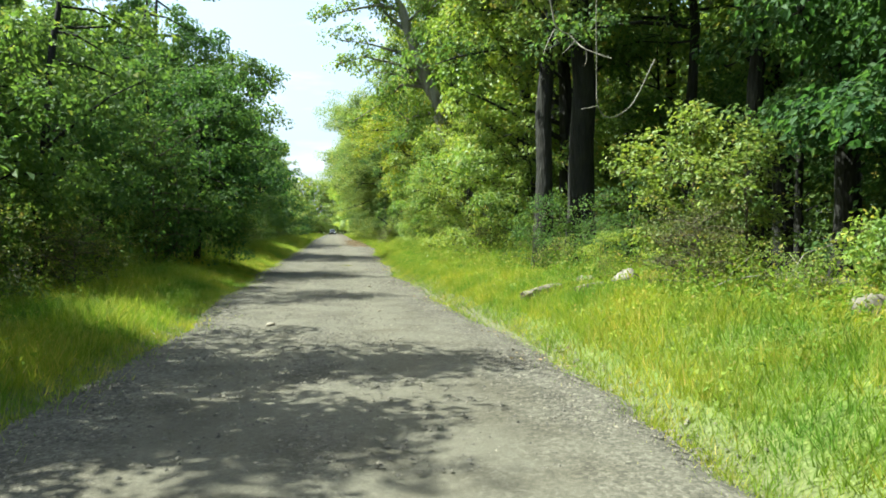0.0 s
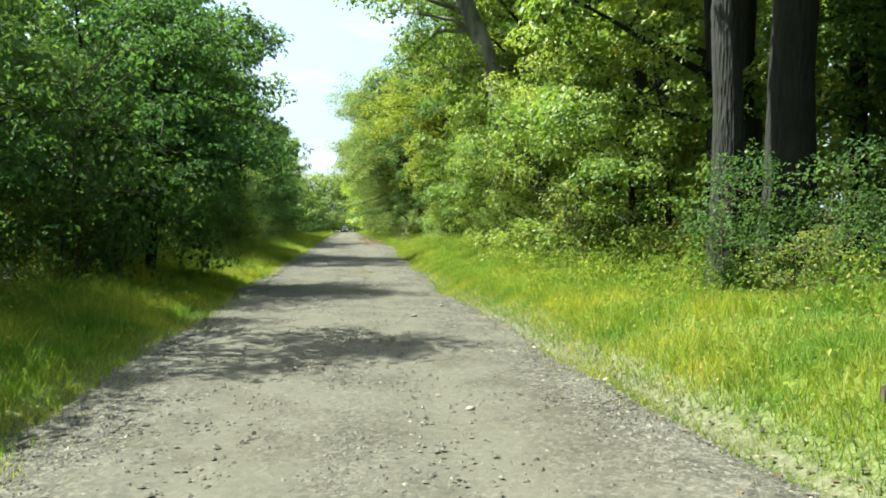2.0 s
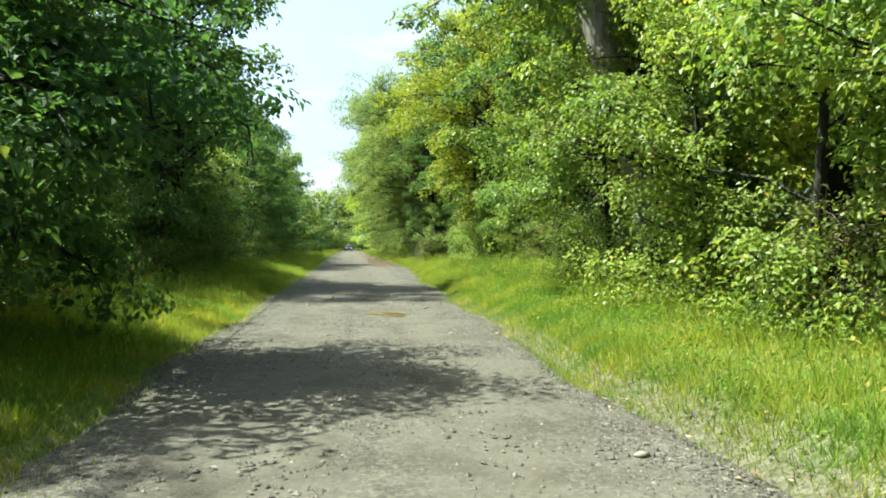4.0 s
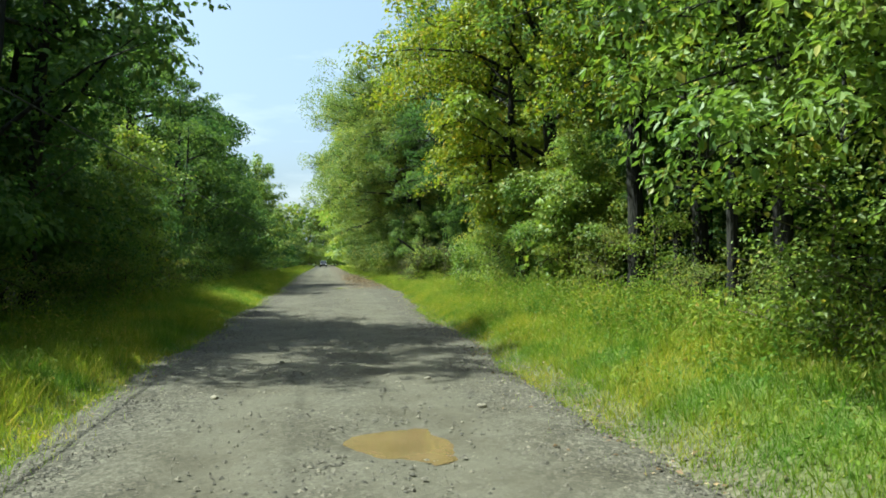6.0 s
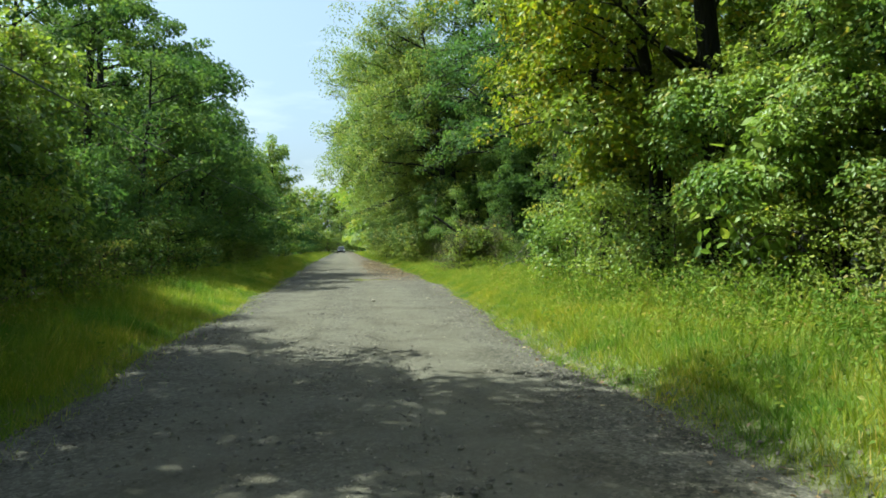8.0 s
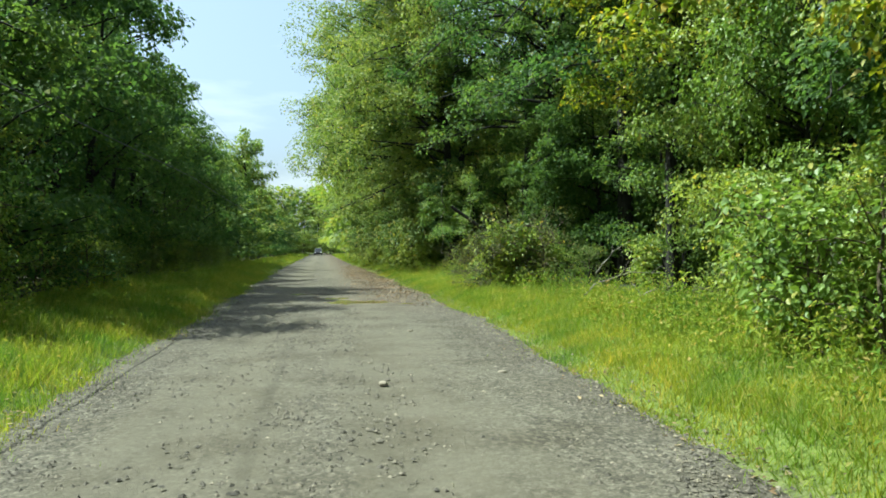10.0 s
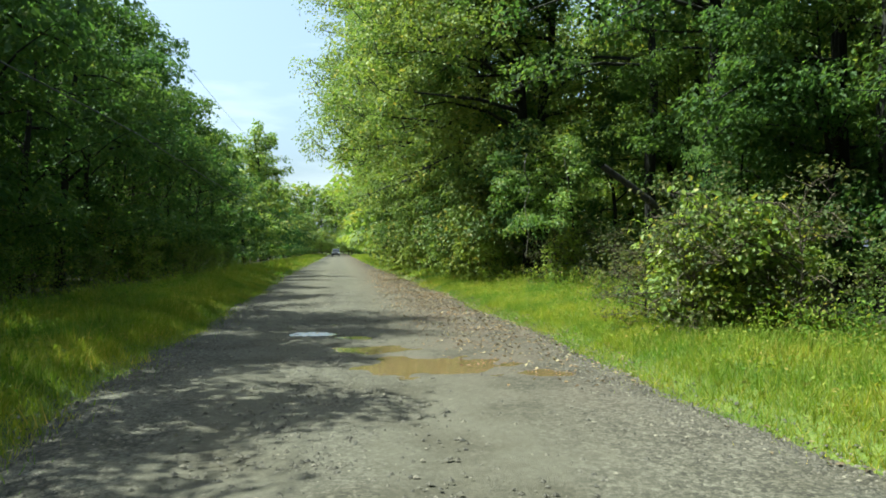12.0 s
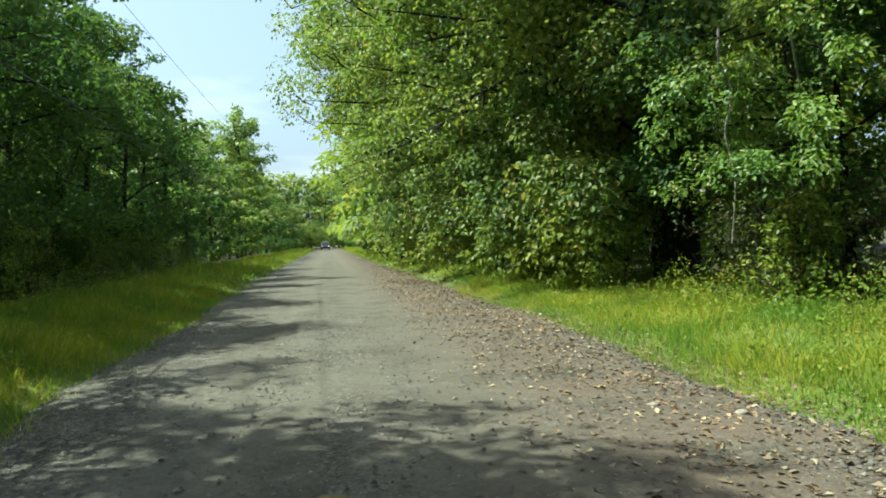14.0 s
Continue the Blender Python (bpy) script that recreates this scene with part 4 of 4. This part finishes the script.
field_stone(4.62, 11.9, (0.26, 0.2, 0.16), "pale rounded boulder half sunk in the grass", 0.3)
field_stone(5.2, 6.95, (0.22, 0.2, 0.19), "pale grey boulder beside a scrubby bush", 0.42)
field_stone(4.3, 12.9, (0.2, 0.15, 0.12), "small pale stone lying in the grass", 0.2)


def old_log(x, y, length, radius, turn, tilt, label):
    """A barkless weathered log with a sawn end."""
    s = np.linspace(-0.5, 0.5, 9) * length
    pts = np.column_stack([s, 0.02 * np.sin(7 * s), 0.015 * np.cos(5 * s)])
    v, fc = tube(pts, radius * (1 + 0.12 * np.linspace(-1, 1, 9)), 12, 0.05, DR)
    root = new("log")
    part("log_body", mesh_from("log_body", v, fc, DRIFT, True), root)
    for end, first in ((0, 0), (-1, len(v) - 12)):
        ring = v[first:first + 12]
        mid = ring.mean(0)
        part("sawn_end", mesh_from("sawn_end", np.vstack([ring, mid]), [(i, (i + 1) % 12, 12) for i in range(12)], TWIG), root, "weathered sawn end grain")
    root.matrix_world = pose(x, y, float(land(x, y)) + radius * 0.45, 0, tilt, turn)
    return tagged(root, label, "log", "logs on the verge")


old_log(3.35, 12.45, 0.85, 0.09, 28, -7, "pale barkless log lying in the grass")
old_log(3.95, 11.75, 0.6, 0.07, 20, -5, "short weathered log half hidden in grass")

# ---- brush with a broken trunk ----
def broken_trunk(x, y, z, to, radius, label):
    rng = np.random.default_rng(31)
    pts = wander(rng, (x, y, z), np.subtract(to, (x, y, z)), float(np.linalg.norm(np.subtract(to, (x, y, z)))), 8, 0.03)
    v, fc = tube(pts, np.linspace(radius, radius * 0.6, 9), 9, 0.07, rng)
    ob = new("broken_trunk", mesh_from("broken_trunk", v, fc, BARK, True))
    return tagged(ob, label, "dead trunk", "dead wood")


broken_trunk(7.0, 69.4, 0.2, (3.7, 68.8, 2.65), 0.085, "broken brown trunk leaning out of a brush heap")
for x, y, s, t in ((4.7, 68.2, 1.05, 0.9), (5.4, 69.1, 1.15, 0.95), (6.2, 68.0, 1.1, 1.0), (4.5, 69.4, 0.85, 0.8)):
    right(HEAP, x, y, s, t, DR.uniform(0, 360))
for x, y, s in ((5.85, 7.4, 0.5), (6.2, 8.0, 0.52), (5.9, 6.5, 0.55)):
    right(BROAD, x, y, s, 1.0, DR.uniform(0, 360))
for x, y, s in ((6.1, 46.0, 1.5), (5.0, 54.0, 0.8), (8.2, 60.2, 1.0), (7.6, 64.2, 0.6), (6.0, 79.2, 0.75)):
    right(BROAD, x, y, s, 1.15, DR.uniform(0, 360), "bright broad-leaved shrub at the edge of the woods")
for x, y, s in ((4.8, 68.3, 0.75), (5.5, 68.6, 0.8), (6.1, 68.9, 0.8), (5.2, 69.3, 0.8), (5.0, 68.8, 0.9)):
    right(BROAD, x, y, s, 1.1, DR.uniform(0, 360), "sunlit leafy shrub over a brush heap")
for x, y, s in ((5.5, 11.3, 0.8), (5.0, 10.2, 0.75), (4.6, 24.0, 0.9), (-5.2, 26.0, 1.0), (-4.9, 15.2, 0.8), (6.9, 80.5, 1.2), (6.0, 79.6, 1.0), (7.4, 78.6, 1.2)):
    right(HEAP, x, y, s, 0.8, DR.uniform(0, 360))
for proto in (HEAP, BROAD):
    forget(proto)


def stem(points, thick, thin):
    pts = np.array(points, float)
    fine = np.column_stack([np.interp(np.linspace(0, len(pts) - 1, 24), np.arange(len(pts)), pts[:, k]) for k in range(3)])
    for _ in range(3):
        fine[1:-1] = (fine[:-2] + fine[1:-1] * 2 + fine[2:]) / 4
    return tube(fine, np.linspace(thick, thin, 24), 6)


def hanging_vine(points, label, twigs=(), thick=0.02):
    v, fc = stem(points, thick, 0.009)
    ob = new("hanging_vine", mesh_from("hanging_vine", v, fc, BARK_PALE, True))
    for twig in twigs:
        v, fc = stem(twig, 0.011, 0.004)
        part("twig", mesh_from("twig", v, fc, BARK_PALE, True), ob)
    return tagged(ob, label, "vine", "vines in the woods")


hanging_vine([(3.95, 11.2, 6.6), (3.7, 11.0, 5.0), (3.75, 10.95, 3.96), (3.72, 10.95, 3.4), (3.82, 10.95, 3.17), (4.05, 10.95, 3.16), (4.32, 10.95, 3.38), (4.45, 10.95, 3.68), (4.7, 11.1, 4.1)], "bare pale vine looped between the trees",
             [[(3.74, 10.95, 3.34), (3.62, 10.95, 3.31), (3.5, 10.95, 3.29)]], 0.006)
hanging_vine([(3.15, 12.3, 6.4), (3.36, 12.1, 5.2), (3.42, 12.1, 4.75), (3.68, 12.1, 4.68), (3.78, 12.0, 4.5), (3.86, 11.8, 4.36), (4.2, 11.6, 4.2)], "dead pale bough with bare twigs before dark trunks",
             [[(3.42, 12.1, 4.74), (3.3, 12.0, 4.55), (3.18, 11.9, 4.28)], [(3.74, 12.05, 4.56), (3.62, 12.0, 4.42), (3.48, 11.9, 4.3)], [(3.86, 11.8, 4.36), (3.87, 11.8, 4.2), (3.82, 11.8, 4.1)]], 0.016)
hanging_vine([(5.1, 79.5, 4.2), (4.95, 79.3, 3.7), (5.15, 79.2, 3.2), (4.9, 79.1, 2.7), (5.05, 79.0, 2.1), (4.95, 79.0, 1.2)], "thin pale stem hanging before the dark woods")
hanging_vine([(6.2, 79.6, 4.4), (6.35, 79.5, 3.2), (6.2, 79.4, 2.2), (6.5, 79.3, 0.2)], "thin twisted stem standing in shade")
hanging_vine([(7.1, 42.4, 0.1), (6.9, 42.3, 1.4), (6.85, 42.3, 2.4), (6.6, 42.3, 3.6), (6.9, 42.4, 5.2)], "slim pale sapling stem before the dark woods")
hanging_vine([(12.4, 77.0, 0.1), (12.5, 77.0, 2.5), (12.4, 77.1, 5.6), (12.6, 77.2, 9.0)], "slim pale sapling stem deep in the woods")


def dead_branch(points, radius, label):
    """A bare crooked branch with a few side twigs."""
    pts = np.array(points, float)
    fine = np.column_stack([np.interp(np.linspace(0, len(pts) - 1, 12), np.arange(len(pts)), pts[:, k]) for k in range(3)])
    fine[1:-1] += DR.normal(size=(10, 3)) * radius * 0.5
    pieces = [tube(fine, np.linspace(radius, radius * 0.4, 12), 7, 0.08, DR)]
    for k in (4, 6, 8, 10):
        twig = wander(DR, fine[k], DR.normal(size=3) + (0, 0, 0.5) + (fine[-1] - fine[0]), DR.uniform(0.25, 0.5), 3, 0.2)
        pieces.append(tube(twig, np.linspace(radius * 0.4, 0.003, 4), 5))
    v, fc = joined(pieces)
    return tagged(new("dead_branch", mesh_from("dead_branch", v, fc, BARK_PALE, True)), label, "branch", "dead wood")


dead_branch([(5.0, 59.9, 0.1), (5.35, 60.0, 0.37), (5.65, 60.0, 0.53), (5.95, 60.0, 0.68), (6.4, 60.1, 0.75)], 0.022, "bare pale fallen branch among tall weeds")
dead_branch([(4.9, 60.8, 0.55), (5.2, 61.0, 0.76), (5.66, 61.0, 0.9), (5.9, 61.0, 0.97), (6.6, 61.0, 0.95)], 0.016, "thin arching dead branch above the weeds")
dead_branch([(5.9, 62.9, 0.9), (6.36, 63.0, 1.4), (6.75, 63.0, 1.62)], 0.014, "bare grey stick poking out of a shrub")
dead_branch([(5.5, 41.0, 0.25), (5.33, 41.0, 0.89), (5.13, 41.0, 1.26), (4.9, 41.0, 1.5)], 0.012, "bare forked twig standing in the weeds")
dead_branch([(4.3, 9.4, 0.5), (4.9, 9.3, 0.85), (5.4, 9.2, 0.95), (5.9, 9.2, 0.8)], 0.012, "thin bare bramble stem arching over scrub")
dead_branch([(5.2, 8.6, 0.4), (5.25, 8.5, 0.9), (5.5, 8.5, 1.25), (5.9, 8.5, 1.35)], 0.011, "thin bare bramble stem arching over scrub")


def cable(x, z, sag, radius, label):
    y = np.linspace(24, 232, 60)
    u = ((y - 24) % 52) / 52
    v, fc = tube(np.column_stack([np.full(60, x), y, z - sag * 4 * u * (1 - u)]), np.full(60, radius), 5)
    return tagged(new("overhead_cable", mesh_from("overhead_cable", v, fc, CABLE, True)), label, "cable", "overhead cables")


cable(-4.9, 4.15, 0.25, 0.014, "thick black overhead cable along the shaded woods")
cable(-7.0, 10.1, 0.4, 0.009, "thin overhead wire high beside the trees")

# ---- puddles ----
def puddle(k, label):
    """A still sheet of water in a hollow of the road; the hollow's rim gives it its shore."""
    x, y, rx, ry = PUDDLES[k]
    a = np.linspace(0, 2 * np.pi, 36, endpoint=False)
    v = np.column_stack([x + 1.45 * rx * np.cos(a), y + 1.45 * ry * np.sin(a), np.full(36, WATER + 0.0008 * k)])
    me = mesh_from("puddle", np.vstack([v, [(x, y, WATER + 0.0008 * k)]]), [(i, (i + 1) % 36, 36) for i in range(36)], PUDDLE, True)
    return tagged(new("puddle", me), label, "puddle", "puddles in the road", "structure")


for k, label in enumerate(("small brown puddle in a pothole", "muddy brown puddle in the gravel", "wide muddy brown puddle across the road", "small muddy puddle by the road's edge",
                           "small puddle reflecting the sky", "shallow brown puddle in the gravel", "small clear puddle in a rut", "small clear puddle in a rut")):
    puddle(k, label)

# ---- loose stones and leaves on the road ----
def road_height(x, y):
    l, r = road_left(y) + wobble(y, 1), road_right(y) + wobble(y, 2)
    u = np.clip((x - l) / (r - l), 0, 1)
    return np.where((x > l + 0.12) & (x < r - 0.12), 0.012 + 0.025 * np.sin(np.pi * u), land(x, y) + 0.02)


def loose_stones(rng, n, y0, y1, low, top):
    """Small sharp stones strewn over the road, thick between the ruts and along the edges."""
    y = rng.uniform(y0, y1, n)
    lane = rng.choice(4, n, p=(0.26, 0.16, 0.34, 0.24))
    mid = np.stack([road_left(y) + 0.45, np.full(n, -0.35), road_right(y) - 0.4, np.zeros(n)], 1)[np.arange(n), lane]
    x = mid + rng.normal(size=n) * np.array([0.32, 0.36, 0.3, 1.6])[lane]
    lo, hi = road_left(y) - 0.2, road_right(y) + 0.2
    x = np.where((x < lo) | (x > hi), lo + (hi - lo) * rng.random(n), x)
    for px, py, rx, ry in PUDDLES:
        x = np.where(((x - px) / rx) ** 2 + ((y - py) / ry) ** 2 < 1.6, road_right(y) - rng.random(n), x)
    s = low + (top - low) * rng.random(n) ** 2.6
    c = np.column_stack([x, y, road_height(x, y) - s * 0.1])
    base = np.array([(1, 0, 0), (-1, 0, 0), (0, 1, 0), (0, -1, 0), (0, 0, 0.6)], float)
    v = base[None] * rng.uniform(0.6, 1.25, (n, 5, 1)) * s[:, None, None]
    a = rng.uniform(0, 2 * np.pi, n)
    ca, sn = np.cos(a)[:, None], np.sin(a)[:, None]
    v = np.stack([v[..., 0] * ca - v[..., 1] * sn, v[..., 0] * sn + v[..., 1] * ca, v[..., 2]], -1) + c[:, None]
    f = np.array([(0, 2, 4), (2, 1, 4), (1, 3, 4), (3, 0, 4)])
    return v.reshape(-1, 3), (f[None] + 5 * np.arange(n)[:, None, None]).reshape(-1, 3)


sv, sf = joined([loose_stones(DR, 56000, 4.5, 40, 0.007, 0.03), loose_stones(DR, 62000, 40, 84, 0.008, 0.031), loose_stones(DR, 1500, 82, 130, 0.015, 0.035)])
tagged(new("gravel", mesh_from("gravel", sv, sf, STONE)), "loose grey crushed stone on the road", "gravel", kind="stuff")
for x, y, s in ((-1.04, 11.88, 0.075), (0.71, 13.8, 0.04), (0.82, 19.93, 0.05), (1.44, 21.5, 0.05), (0.91, 35.4, 0.045), (-1.43, 34.5, 0.05), (1.36, 59.56, 0.05), (2.1, 75.1, 0.05), (2.6, 74.7, 0.06), (1.9, 55.1, 0.055),
                (0.5, 54.5, 0.06), (-0.3, 60.3, 0.045), (1.2, 33.6, 0.05), (-0.9, 37.2, 0.05), (0.1, 24.0, 0.045), (1.1, 28.5, 0.05)):
    me = pebble(DR, (s, s * 0.8, s * 0.45), cuts=2)
    me.materials.append(ROCK)
    ob = new("road_stone", me)
    ob.matrix_world = pose(x, y, float(road_height(x, y)) + s * 0.15, 0, 0, DR.uniform(0, 360))
    tagged(ob, "pale loose stone lying on the gravel", "stone", "loose stones on the road")


def fallen_leaves():
    rng = np.random.default_rng(41)
    n = 15000
    y = 65.5 + 52 * rng.beta(1.7, 2.4, n)
    u = rng.beta(2.2, 1.3, n)
    x = lerp(y, [64, 72, 85, 125], [1.5, 0.5, 0.7, 1.4]) * (1 - u) + (road_right(y) + 0.35) * u
    extra = 2200
    y = np.concatenate([y, rng.uniform(8, 64, extra)])
    side = rng.random(extra) < 0.6
    ye = y[-extra:]
    x = np.concatenate([x, np.where(side, road_right(ye), road_left(ye)) + rng.normal(size=extra) * 0.25])
    c = np.column_stack([x, y, road_height(x, y) + 0.006])
    m = len(x)
    a, s = rng.uniform(0, 2 * np.pi, m), rng.uniform(0.013, 0.036, m)
    d = np.column_stack([np.cos(a), np.sin(a), rng.normal(size=m) * 0.25]) * s[:, None]
    w = np.column_stack([-np.sin(a), np.cos(a), rng.normal(size=m) * 0.3]) * s[:, None] * 0.6
    lift = np.column_stack([np.zeros(m), np.zeros(m), s * rng.uniform(0.1, 0.6, m)])
    v = np.stack([c - d, c + w + lift, c + d + lift * 0.5, c - w + lift], 1).reshape(-1, 3)
    v[:, 2] = np.maximum(v[:, 2], 0.02)
    return new("fallen_leaves", mesh_from("fallen_leaves", v, np.arange(4 * m).reshape(-1, 4), LEAF_DRY))


tagged(fallen_leaves(), "dry brown fallen leaves along the road's edge", "fallen leaves", kind="stuff")
